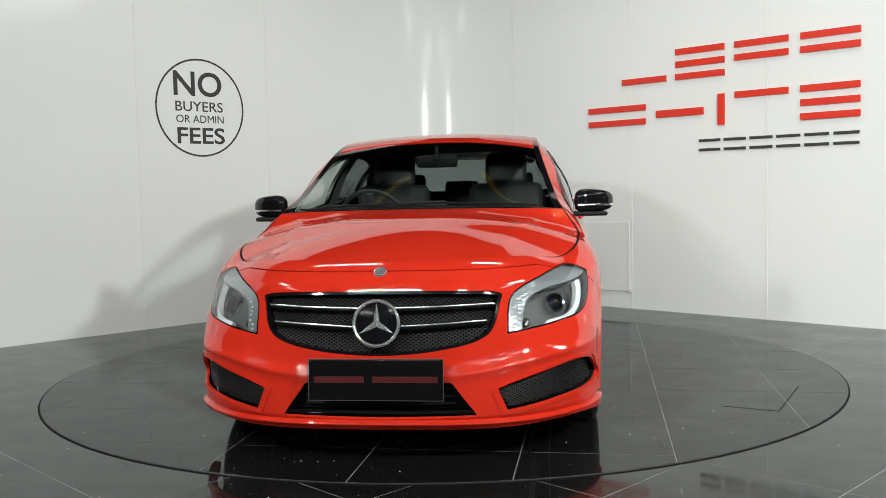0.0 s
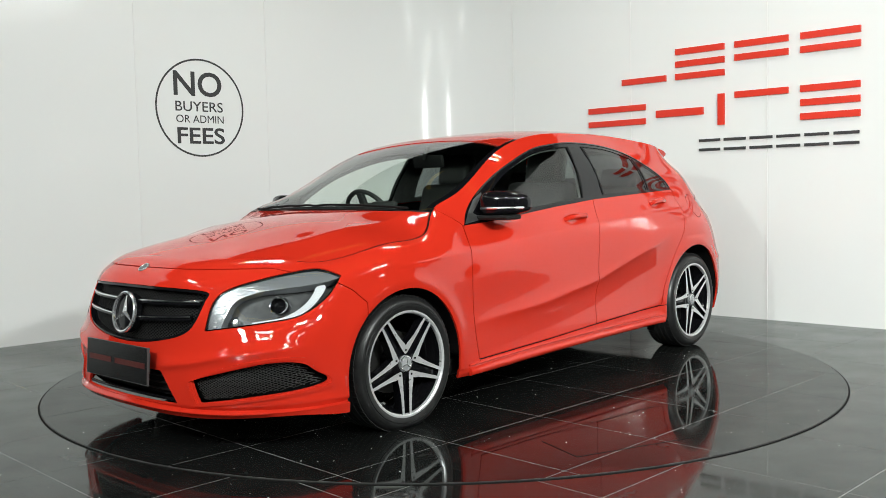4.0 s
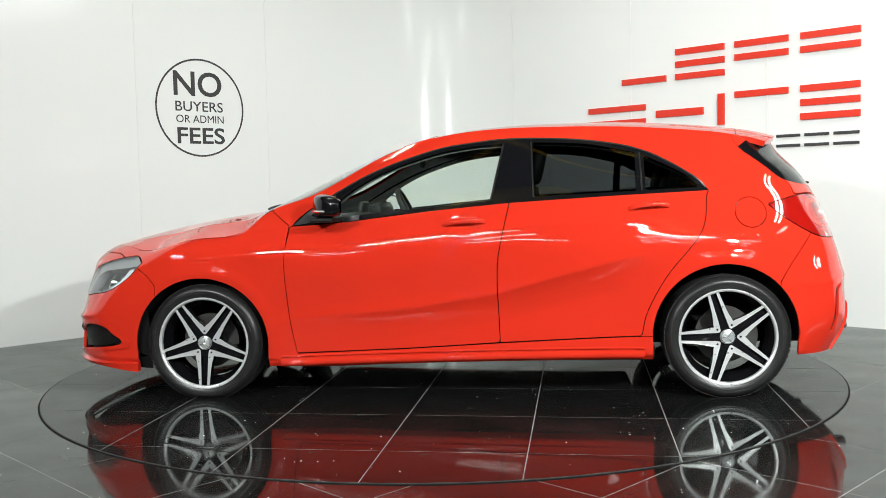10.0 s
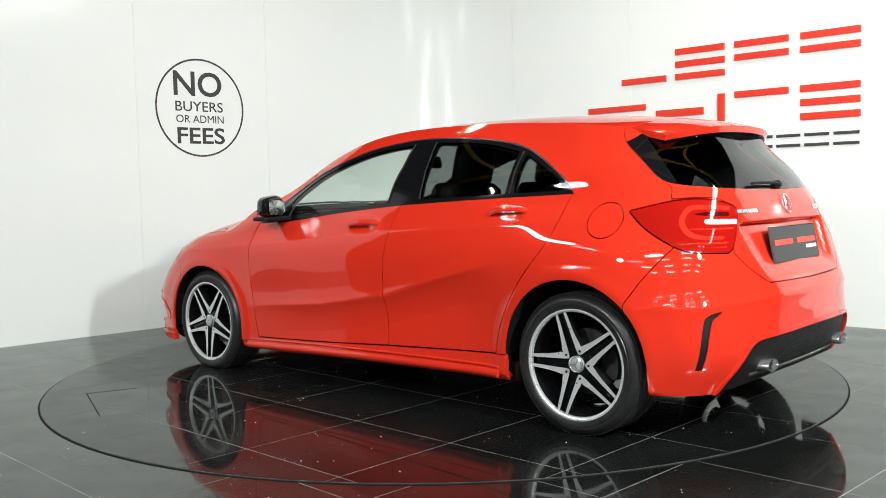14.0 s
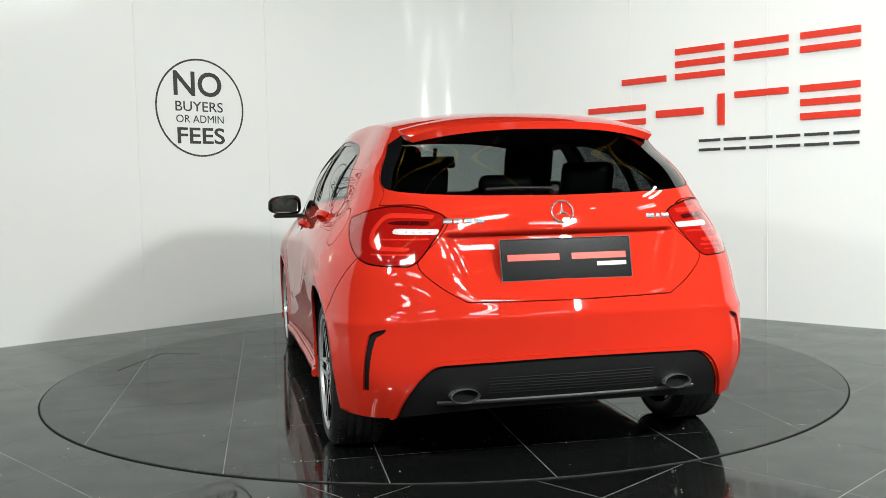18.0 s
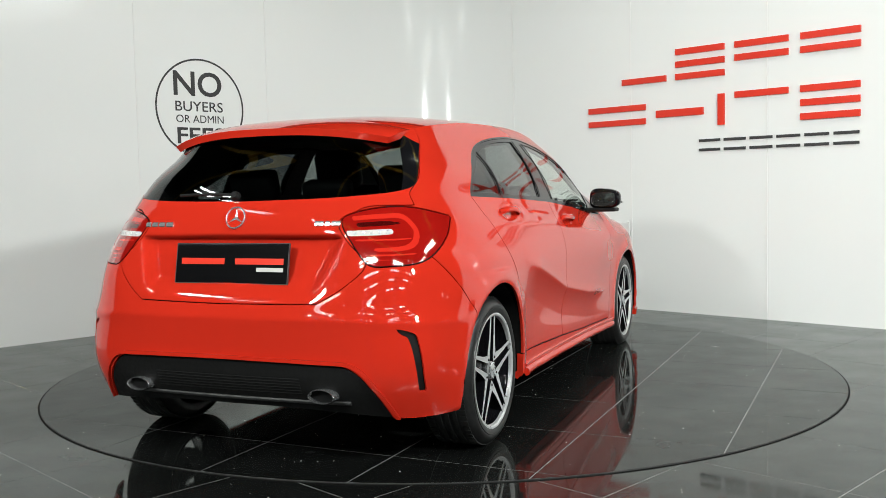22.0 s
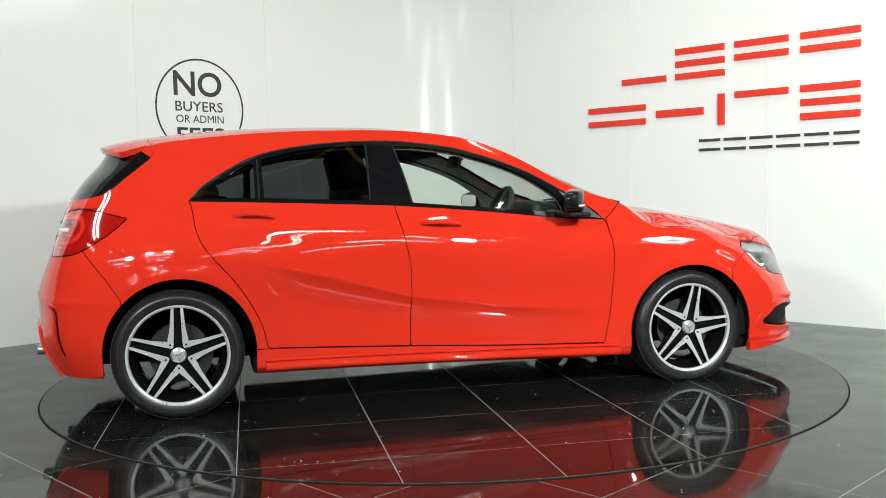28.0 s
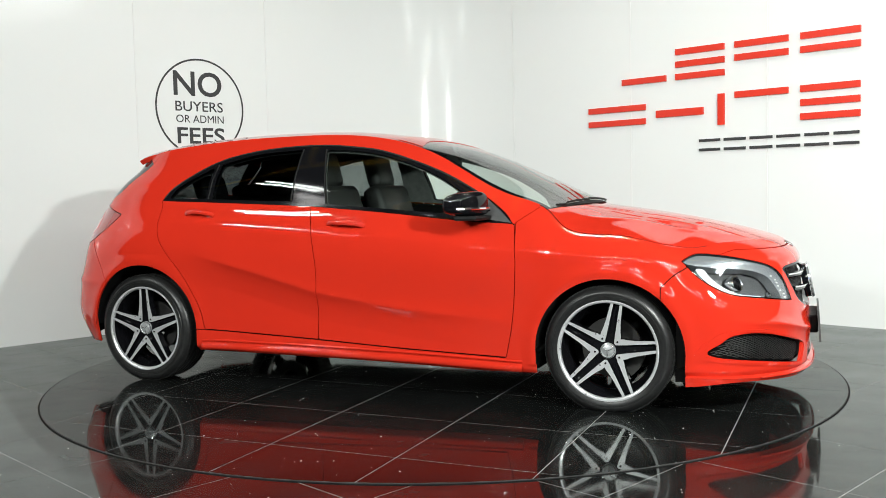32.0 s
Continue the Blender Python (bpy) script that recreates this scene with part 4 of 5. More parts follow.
brow = strip_of(side, yz, loop([(.43, .312), (.60, .370), (.745, .405), (.828, .402), (.854, .355), (.857, .266), (.68, .228), (.48, .205)], 8, (0, 7)), .012)
brow = cut(brow, brow[0][:, 0] - 1.62)[0]
both("vent_edge", offset(brow, .005), M_RED, .010, "red raised edge round the bumper vent")
panel("rear_bumper", joined(rear_b, mirrored(rear_b)), M_RED, car, 0.012, "red rear bumper")
wing, shell = take(shell, xz, np.array([(.99, 1.2), (.99, .975), (.884, .899), (.896, .762), (.899, .646), (.880, .415), (.84, .232), (.84, .0), (2.6, 0), (2.6, 1.2)]))
reach = np.full(len(wing[0]), 9.0)
for k in range(0, len(UPPER) - 1):
    if .98 < UPPER[k, 0] < 1.78:
        leg = UPPER[k + 1] - UPPER[k]
        along = np.clip(((wing[0][:, :3] - UPPER[k]) @ leg) / (leg @ leg), 0, 1)
        reach = np.minimum(reach, np.linalg.norm(wing[0][:, :3] - UPPER[k] - along[:, None] * leg, axis=1))
wing, wing_gap = cut(wing, reach - .0055)
# near-black strip almost flush with the skin paints the shut line's shade
both("wing_gap", offset(wing_gap, -.0012), M_DARK, .010)
both("front_wing", wing, M_RED)
sill, shell = take(shell, xz, np.array([(1.05, 0), (1.05, .225), (.85, .233), (.3, .249), (-.214, .275), (-.926, .304), (-1.02, .306), (-1.02, 0)]))
both("sill", sill, M_RED, 0.03)
FLAP = ring_loop(-1.475, .915, .078, .075, 48)
flap_l, left_side = take(shell, xz, FLAP)
panel("body_side", left_side, M_RED, car)
panel("fuel_flap", flap_l, M_RED, car, 0.012, "round red fuel flap")
panel("body_side", mirrored(shell), M_RED, car)
bonnet_gap, bonnet = cut(bonnet, bonnet[0][:, 6] - .9975)
# the bonnet's side of that joint, its shade a near-black sunken strip
both("bonnet_gap", offset(bonnet_gap, -.010), M_DARK, 0)
panel("bonnet", joined(bonnet, mirrored(bonnet)), M_RED, car, 0.012, "red bonnet")
cowl, screen = cut(screen, (.996 - .03 * (np.abs(screen[0][:, 1]) / .72) ** 2) - screen[0][:, 2])
frit, screen = cut(screen, screen[0][:, 6] - .952)
head_band, screen = cut(screen, screen[0][:, 2] - (1.352 - .05 * (np.abs(screen[0][:, 1]) / .56) ** 2.4))
panel("cowl", joined(cowl, mirrored(cowl)), M_BLACK, car, 0.02, "black plastic cowl below the windscreen")
both("screen_border", frit, M_GLOSS, 0.004)
panel("roof_front", joined(offset(head_band, .003), mirrored(offset(head_band, .003))), M_RED, car, 0.012, "red roof edge over the windscreen")
panel("windscreen", joined(screen, mirrored(screen)), M_GLASS, car, 0, "clear windscreen")
panel("roof_spoiler", joined(lid, mirrored(lid)), M_RED, car, 0.030, "red roof spoiler over the rear glass")
under = offset(lid, -0.029)
under = (under[0] * np.array([1, 1, 1, -1, -1, -1, 1]), under[1][:, ::-1])
panel("spoiler_underside", joined(under, mirrored(under)), M_GLOSS, car, 0)
panel("roof", joined(roof, mirrored(roof)), M_RED, car, 0.012, "red roof panel")

# arch liners and floor pan
for cx, cz in ((1.355, .285), (-1.337, .305)):
    for sy in (1, -1):
        bm = bmesh.new()
        rows = []
        for i in range(25):
            a = math.pi * (i / 24)
            rows.append([bm.verts.new((cx + .362 * math.cos(a), sy * y, max(cz + .362 * math.sin(a), .20))) for y in (.868, .58)])
        for p, q in zip(rows, rows[1:]):
            bm.faces.new((p[0], p[1], q[1], q[0]))
        bm.faces.new([r[1] for r in rows])
        part("arch_liner", bm, M_DARK, car)
bm = bmesh.new()
box(bm, -1.0, -.80, .17, 1.0, .80, .26, .02)
box(bm, 1.0, -.56, .17, 2.05, .56, .26, .02)
box(bm, -1.9, -.56, .22, -1.0, .56, .30, .02)
part("floor_pan", bm, M_DARK, car)

# ---------------------------------------------------------------- wheels


def build_wheel():
    """A wheel about its hub, its face towards +y."""
    bm = bmesh.new()
    lathe(bm, [(.225, -.005), (.222, -.03), (.20, -.06), (.195, -.15), (.215, -.19), (.228, -.195), (.235, -.19), (.215, -.10), (.232, -.01)], 64, "y", True)
    wheel = part("wheel", bm, M_GLOSS, None)
    shade(wheel)
    bm = bmesh.new()
    prof = [(.236, .004), (.243, .010), (.262, .014), (.266, .0145), (.268, .012), (.272, .012), (.274, .0125), (.285, .008), (.302, -.006), (.3095, -.024), (.311, -.045), (.311, -.155), (.3095, -.176), (.302, -.194), (.285, -.208), (.262, -.212), (.236, -.200)]
    lathe(bm, prof, 96, "y")
    tyre = part("tyre", bm, M_RUBBER, wheel, "black low-profile tyre")
    shade(tyre, 40)
    # shallow tread blocks across the shoulder
    bm = bmesh.new()
    for i in range(72):
        m = Matrix.Rotation(2 * math.pi * i / 72, 4, "Y")
        box(bm, .3075, -.042, -.0095, .3111, -.014, .0095, m=m @ Matrix.Rotation(radians(6), 4, "X"))
        box(bm, .3085, -.190, -.0095, .3125, -.160, .0095, m=m)
    for y in (-.065, -.10, -.135):
        lathe(bm, [(.310, y - .011), (.3125, y - .009), (.3125, y + .009), (.310, y + .011)], 72, "y")
    part("tread", bm, shader("dusty_tread", (0.015, 0.015, 0.0145), 0.6, Specular_IOR_Level=0.3), wheel)
    # outer machined lip
    bm = bmesh.new()
    lathe(bm, [(.226, -.014), (.230, .006), (.236, .010), (.245, .010), (.2475, .004), (.244, -.012)], 96, "y", True)
    shade(part("rim_lip", bm, M_ALLOY, wheel, "machined silver rim lip"), 30)
    # five pairs of spokes joined by a bright boomerang at the hub
    for i in range(5):
        bm = bmesh.new()
        m = Matrix.Rotation(2 * math.pi * i / 5, 4, "Y") @ pose(0, 0, 0, 90, 0, 0)
        face, back = 0.0, -.045
        for sgn in (1, -1):
            # flat outline in the wheel's plane: x out along the pair's axis, y across
            out = [(x, y * sgn) for x, y in ((.229, .0150), (.229, .0282), (.137, .0362), (.100, .0425), (.082, .0478), (.0671, .0488), (.0364, .0265), (.041, .0225), (.060, .0205), (.137, .0178))]
            if sgn < 0:
                out.reverse()
            vs_f, vs_b = [], []
            for x, y in out:
                dish = face - .012 * max(0.0, 1 - x / .21) + .004
                vs_f.append(bm.verts.new(m @ Vector((x, y, -dish))))
                vs_b.append(bm.verts.new(m @ Vector((x, y, -back))))
            lid_f = bm.faces.new(vs_f)
            lid_f.material_index = 1
            bm.faces.new(list(reversed(vs_b)))
            for k in range(len(out)):
                j = (k + 1) % len(out)
                bm.faces.new((vs_f[k], vs_b[k], vs_b[j], vs_f[j]))
        bmesh.ops.recalc_face_normals(bm, faces=bm.faces[:])
        part("double_spoke", bm, M_GLOSS, wheel, "machined silver double spoke with black sides").data.materials.append(M_ALLOY)
    bm = bmesh.new()
    lathe(bm, [(.0, -.012), (.075, -.014), (.085, -.03), (.07, -.06), (.0, -.06)], 40, "y")
    for i in range(5):
        m = Matrix.Rotation(2 * math.pi * (i + .0) / 5, 4, "Y")
        box(bm, .07, -.045, -.016, .222, -.016, .016, .004, m)
    shade(part("hub", bm, M_GLOSS, wheel, "gloss black hub and spoke web"), 30)
    bm = bmesh.new()
    lathe(bm, [(.0, .003), (.022, .003), (.029, -.001), (.032, .0), (.037, -.005), (.038, -.02)], 40, "y")
    shade(part("centre_cap", bm, M_CAP, wheel, "silver centre cap with a bright ring"), 30)
    bm = bmesh.new()
    lathe(bm, [(.029, .0), (.031, .003), (.036, .001), (.036, -.004)], 40, "y")
    for i in range(3):
        box(bm, .0, .003, -.003, .027, .0045, .003, .001, Matrix.Rotation(2 * math.pi * i / 3, 4, "Y"))
    shade(part("cap_ring", bm, M_BRIGHT, wheel), 30)
    bm = bmesh.new()
    for i in range(5):
        a = 2 * math.pi * (i + .5) / 5
        c = Matrix.Translation((.0625 * math.cos(a), 0, .0625 * math.sin(a)))
        r = lathe(bm, [(.0, -.0015), (.005, -.002), (.006, -.03)], 10, "y")
        bmesh.ops.transform(bm, matrix=c, verts=[v for ring in r for v in ring])
    tagged(part("bolt_set", bm, M_DARK, wheel), kind="stuff")
    bm = bmesh.new()
    lathe(bm, [(.07, -.10), (.145, -.10), (.145, -.122), (.07, -.122)], 56, "y", True)
    part("brake_disc", bm, M_DISC, wheel, "steel brake disc")
    bm = bmesh.new()
    rings = []
    for k in range(9):
        a = radians(148 + 7 * k)
        rings.append([bm.verts.new((r * math.cos(a), y, r * math.sin(a))) for r, y in ((.107, -.135), (.107, -.08), (.163, -.08), (.163, -.135))])
    for p, q in zip(rings, rings[1:]):
        for k in range(4):
            bm.faces.new((p[k], p[(k + 1) % 4], q[(k + 1) % 4], q[k]))
    bm.faces.new(rings[0])
    bm.faces.new(list(reversed(rings[-1])))
    bmesh.ops.recalc_face_normals(bm, faces=bm.faces[:])
    part("brake_caliper", bm, M_DISC, wheel, "grey brake caliper")
    return wheel


WHEEL = build_wheel()
HUBS = [(1.3495, .858, .291, 16), (-1.3495, .858, .295, 0), (1.3495, -.858, .291, -29), (-1.3495, -.858, .295, -18)]
for k, (hx, hy, hz, turn) in enumerate(HUBS):
    m = pose(hx, hy, hz, 0, turn, 0 if hy > 0 else 180)
    if k == 0:
        w = WHEEL
        w.matrix_basis = m
    else:
        w = copy_thing(WHEEL, m)
    w.parent = car
CAR_ON_DISC = pose(CAR_X, 0.0, 0.008, 0, 0.28, 0)
for w in [ob for ob in car.children if ob.name.split(".")[0] == "wheel"]:
    # the tyre stands flat where it carries the car, and bulges a little beside that
    for ob in w.children:
        if ob.name.split(".")[0] in ("tyre", "tread"):
            ob.data = ob.data.copy()
            stand = CAR_ON_DISC @ w.matrix_basis
            back = stand.inverted()
            for v in ob.data.vertices:
                q = stand @ v.co
                if q.z < .0006:
                    v.co.y += (.006 if v.co.y > -.10 else -.006) * min(1.0, (.0006 - q.z) / .012)
                    q = stand @ v.co
                    q.z = .0006
                    v.co = back @ q

# ---------------------------------------------------------------- the car: fittings
GRID = side[0]


def skin(y, z, front=True):
    """The point and normal of the nose or tail at y, z."""
    q = GRID[GRID[:, 0] > 1.5] if front else GRID[GRID[:, 0] < -1.4]
    k = np.argmin((q[:, 1] - abs(y)) ** 2 + (q[:, 2] - z) ** 2)
    v, n = q[k, :3].copy(), q[k, 3:6].copy()
    if abs(n[0]) > .15:
        v[0] -= (n[1] * (abs(y) - v[1]) + n[2] * (z - v[2])) / n[0]
    if y < 0:
        n[1] *= -1
    return Vector((v[0], y, z)), Vector(n)


def skin_a(a, z, rear=False, side_sign=1):
    """The point and normal at a length along the flank from nose or tail, and a height."""
    arc = ARC_END - GRID[:, 6] if rear else GRID[:, 6]
    k = np.argmin((arc - a) ** 2 + (GRID[:, 2] - z) ** 2)
    v, n = GRID[k, :3], GRID[k, 3:6]
    return Vector((v[0], v[1] * side_sign, v[2])), Vector((n[0], n[1] * side_sign, n[2]))


def skin_side(x, z, side_sign=1):
    q = GRID[np.abs(GRID[:, 0] - x) < .05]
    k = np.argmin((q[:, 0] - x) ** 2 + (q[:, 2] - z) ** 2 + (q[:, 1] < .3) * 9)
    return Vector((x, q[k, 1] * side_sign, z)), Vector((q[k, 3], q[k, 4] * side_sign, q[k, 5]))


def rod(bm, pts, w, d, up=None):
    """A bar of a flat section along points; pts: (place, outward normal)."""
    rings = []
    for i, (p, n) in enumerate(pts):
        a, b = pts[max(i - 1, 0)][0], pts[min(i + 1, len(pts) - 1)][0]
        t = (b - a).normalized()
        s = n.cross(t).normalized()
        n2 = t.cross(s)
        rings.append([bm.verts.new(p + s * (w * c) + n2 * (d * e)) for c, e in ((-.5, 0), (-.35, .8), (0, 1), (.35, .8), (.5, 0), (0, -.6))])
    for r, q in zip(rings, rings[1:]):
        for k in range(6):
            bm.faces.new((r[k], q[k], q[(k + 1) % 6], r[(k + 1) % 6]))
    bm.faces.new(rings[0])
    bm.faces.new(list(reversed(rings[-1])))
    bmesh.ops.recalc_face_normals(bm, faces=bm.faces[:])


def lattice(name, poly, depth, pitch, slope, wire, label):
    """Crossed wires that fill an outline on the nose, set back from the skin."""
    bm = bmesh.new()
    lo, hi = poly.min(0), poly.max(0)
    step = pitch / 2
    for sgn in (1, -1):
        c = lo[0] - (hi[1] - lo[1]) / slope - pitch
        while c < hi[0] + (hi[1] - lo[1]) / slope + pitch:
            zs = np.arange(lo[1], hi[1] + step, step)
            ys = c + sgn * (zs - (lo[1] + hi[1]) / 2) / slope
            ok = inside(np.stack([np.abs(ys) if lo[0] > 0 else ys, zs], 1), poly) > .002
            run = []
            for y, z, o in zip(ys, zs, ok):
                if o:
                    p, n = skin(y, z)
                    run.append((p - n * depth, n))
                if (not o or z == zs[-1]) and len(run) > 1:
                    a, b = run[0], run[-1]
                    mid = run[len(run) // 2]
                    rod(bm, [a, mid, b] if len(run) > 2 else [a, b], wire, wire * .6)
                if not o:
                    run = []
            c += pitch
    return bm


# grille: mesh, slats and round badge
bm = lattice("grille_mesh", GRILLE, .034, .022, .62, .0034, "")
M_MESH = shader("mesh_plastic", (0.010, 0.010, 0.010), 0.45, Specular_IOR_Level=0.4)
tagged(part("grille_mesh", bm, M_MESH, car, "black diamond mesh in the grille"), kind="stuff")
for sgn in (1, -1):
    for z0, z1, ye in ((.630, .622, .452), (.566, .548, .425)):
        bm = bmesh.new()
        pts = []
        for k in range(15):
            y = .07 + (ye - .07) * k / 14
            p, n = skin(sgn * y, z1 + (z0 - z1) * k / 14)
            pts.append((p - n * .016, n))
        rod(bm, pts, .026, .012)
        slat = shade(part("grille_slat", bm, M_GLOSS, car, "gloss black grille slat"), 50)
        bm = bmesh.new()
        rod(bm, [(p + Vector((.010, 0, .006)), n) for p, n in pts], .009, .005)
        shade(part("slat_edge", bm, M_CHROME, slat, "chrome edge"), 50)
d_in = strip_of(joined(grille, mirrored(grille)), lambda m: m[0][:, [1, 2]], GRILLE, .010)
panel("grille_rim", offset(d_in, -.004), M_GLOSS, car, .03, "gloss black grille rim")


def badge(at, normal, r, parent, deep=.012):
    """A round badge of plain bright shapes."""
    m = Matrix.Translation(at) @ Vector(normal).to_track_quat("Y", "Z").to_matrix().to_4x4()
    bm = bmesh.new()
    lathe(bm, [(r * .86, 0), (r * .875, deep * .8), (r * .94, deep), (r, deep * .7), (r, 0)], 64, "y", True)
    bmesh.ops.transform(bm, matrix=m, verts=bm.verts[:])
    ring = shade(part("badge_ring", bm, M_BRIGHT, parent, "round chrome badge"), 40)
    bm = bmesh.new()
    for k in range(3):
        a = 2 * math.pi * k / 3
        rot = m @ Matrix.Rotation(a, 4, "Y")
        w = r * .15
        vs = [(-w, 0, 0), (0, deep, 0), (w, 0, 0), (0, deep * .3, r * .88), (0, 0, -w * .6)]
        q = [bm.verts.new(rot @ Vector(v)) for v in vs]
        for f in ((0, 1, 3), (1, 2, 3), (2, 4, 3), (4, 0, 3), (1, 0, 4), (2, 1, 4)):
            bm.faces.new([q[i] for i in f])
    bmesh.ops.recalc_face_normals(bm, faces=bm.faces[:])
    part("badge_bar", bm, M_BRIGHT, ring)
    return ring


p, n = skin(0, .566)
bm = bmesh.new()
lathe(bm, [(0, .004), (.05, .003), (.088, 0), (.088, -.03), (0, -.03)], 48, "y")
face = Matrix.Translation(p + n * .004) @ n.to_track_quat("Y", "Z").to_matrix().to_4x4()
bmesh.ops.transform(bm, matrix=face, verts=bm.verts[:])
shade(part("badge_plate", bm, M_GLOSS, car, "gloss black badge backing"), 40)
badge(p + n * .006, n, .093, car, .014)
p, n = skin(0, .757)
bm = bmesh.new()
lathe(bm, [(0, .004), (.018, .0035), (.022, .002), (.022, 0)], 32, "y")
lie = Matrix.Translation(p) @ n.to_track_quat("Y", "Z").to_matrix().to_4x4()
bmesh.ops.transform(bm, matrix=lie, verts=bm.verts[:])
bonnet_badge = shade(part("bonnet_badge", bm, M_BEZEL, car, "small round badge with a chrome ring"), 40)
bm = bmesh.new()
lathe(bm, [(.020, .003), (.022, .006), (.025, .006), (.028, .002), (.028, 0)], 32, "y")
bmesh.ops.transform(bm, matrix=lie, verts=bm.verts[:])
shade(part("badge_ring", bm, M_BRIGHT, bonnet_badge), 40)
p, n = skin(0, .962, False)
badge(p, n, .046, car, .008)

# intakes
bm = lattice("vent_mesh", VENT, .026, .017, .62, .0035, "")
geo = bm.verts[:] + bm.edges[:] + bm.faces[:]
dup = bmesh.ops.duplicate(bm, geom=geo)["geom"]
dv = [v for v in dup if isinstance(v, bmesh.types.BMVert)]
bmesh.ops.scale(bm, vec=(1, -1, 1), verts=dv)
bmesh.ops.reverse_faces(bm, faces=[f for f in dup if isinstance(f, bmesh.types.BMFace)])
tagged(part("vent_mesh", bm, M_MESH, car, "black honeycomb mesh in the bumper vents"), kind="stuff")
bm = bmesh.new()
pts = []
for k in range(21):
    y = -.37 + .74 * k / 20
    p, n = skin(y, .222)
    pts.append((p - n * .012, n))
rod(bm, pts, .014, .006)
shade(part("intake_strip", bm, M_GLOSS, car, "gloss black strip in the lower intake"), 50)
bm = bmesh.new()
for z in (.25, .28, .31):
    pts = []
    for k in range(17):
        y = (-.30 + .60 * k / 16)
        p, n = skin(y, z)
        pts.append((p - n * .04, n))
    rod(bm, pts, .008, .006)
tagged(part("intake_bars", bm, M_BLACK, car), kind="stuff")
lip_band = cut(front_b, .192 - front_b[0][:, 2])[0]
lip_band = offset(lip_band, .020)
panel("front_lip", joined(lip_band, mirrored(lip_band)), M_RED, car, .03, "red front lip")
pts = []
for k in range(41):
    y = -.73 + 1.46 * k / 40
    p, n = skin(y, .192)
    pts.append((p + n * .020, n))
bm = bmesh.new()
rod(bm, pts, .012, .006)
shade(part("lip_edge", bm, M_RED, car), 60)


def number_plate(at, tilt, bars):
    """A dark show plate with plain coloured bars; it faces away from the car along x."""
    bm = bmesh.new()
    box(bm, -.004, -.26, -.078, .004, .26, .078, .003, at @ pose(0, 0, 0, 0, tilt, 0))
    plate = part("show_plate", bm, M_PLATE, car, "dark show plate with plain red bars")
    for y0, z0, y1, z1, mat in bars:
        bm = bmesh.new()
        box(bm, .004, y0, z0, .0055, y1, z1, 0, at @ pose(0, 0, 0, 0, tilt, 0))
        part("plate_bar", bm, mat, plate)
    bm = bmesh.new()
    for y0, z0, y1, z1 in ((-.262, -.080, .262, -.078), (-.262, .078, .262, .080), (-.262, -.078, -.260, .078), (.260, -.078, .262, .078)):
        box(bm, -.005, y0, z0, .0052, y1, z1, 0, at @ pose(0, 0, 0, 0, tilt, 0))
    part("plate_edge", bm, M_TRIM, plate, "thin worn edge")


M_DULL_RED = shader("dull_red_print", (0.06, 0.005, 0.004), 0.4)
bm = bmesh.new()
box(bm, 2.19, -.20, .315, 2.283, .20, .405, .01)
part("plate_bracket", bm, M_BLACK, car, "black plastic plate bracket")
number_plate(pose(2.288, 0, .358), -4, [(-.24, -.011, -.045, .013, M_DULL_RED), (-.012, -.011, .24, .013, M_DULL_RED)])
p, n = skin(0, .785, False)
REAR_PLATE = Matrix.Translation((p.x - .027, 0, .785)) @ pose(0, 0, 0, 0, 0, 180)
number_plate(REAR_PLATE, -10, [(-.235, -.004, -.03, .020, M_SIGN_RED), (.02, -.004, .24, .020, M_SIGN_RED), (.12, -.032, .24, -.016, M_WHITELENS)])
for y0, y1 in ((.31, .345), (.352, .385), (.392, .425), (.432, .462), (-.352, -.388), (-.396, -.412), (-.42, -.455)):
    bm = bmesh.new()
    a, n0 = skin(y0, .937, False)
    b, n1 = skin(y1, .937, False)
    rod(bm, [(a + n0 * .002, n0), (b + n1 * .002, n1)], .020, .003)
    part("badge_bar", bm, M_BRIGHT, car)

# headlamp insides


def facets(m):
    """Pressed facets of a lamp reflector: small cells that face various ways."""
    n, l, b = nodes_of(m)
    co = n.new("ShaderNodeTexCoord")
    cell = n.new("ShaderNodeTexVoronoi")
    cell.inputs["Scale"].default_value = 24.0
    along = n.new("ShaderNodeMapping")
    along.inputs["Rotation"].default_value, along.inputs["Scale"].default_value = (0, radians(-14), 0), (0.8, 1.6, 6.0)
    l.new(co.outputs["Object"], along.inputs["Vector"])
    l.new(along.outputs["Vector"], cell.inputs["Vector"])
    rel = n.new("ShaderNodeBump")
    rel.inputs["Strength"].default_value, rel.inputs["Distance"].default_value = 0.22, 0.006
    l.new(cell.outputs["Distance"], rel.inputs["Height"])
    l.new(rel.outputs["Normal"], b.inputs["Normal"])
    return m


SHINE = facets(shader("lamp_reflector", (0.34, 0.35, 0.36), 0.22, 0.5))
LIGHT_GUIDE = shader("light_guide", (0.72, 0.73, 0.74), 0.2, 0.0, Coat_Weight=1.0)
UPPER_BAND = loop([(.515, .516), (.532, .655), (.705, .722), (.883, .750), (.968, .744), (1.05, .719), (1.0, .706), (.90, .692), (.795, .682), (.705, .670), (.615, .638), (.588, .58), (.578, .522)], 8, (0, 5, 12))
HOOK = loop([(.70, .541), (.83, .552), (.935, .600), (.985, .660), (.985, .692), (.945, .688), (.940, .662), (.905, .615), (.83, .574), (.70, .556)], 8, (0, 9))
lamp_band = cut(lamp, inside(az(lamp), UPPER_BAND))[0]
both("lamp_reflector", offset(lamp_band, -.012), SHINE, .05, "silver reflector band")
hook = cut(lamp, inside(az(lamp), HOOK))[0]
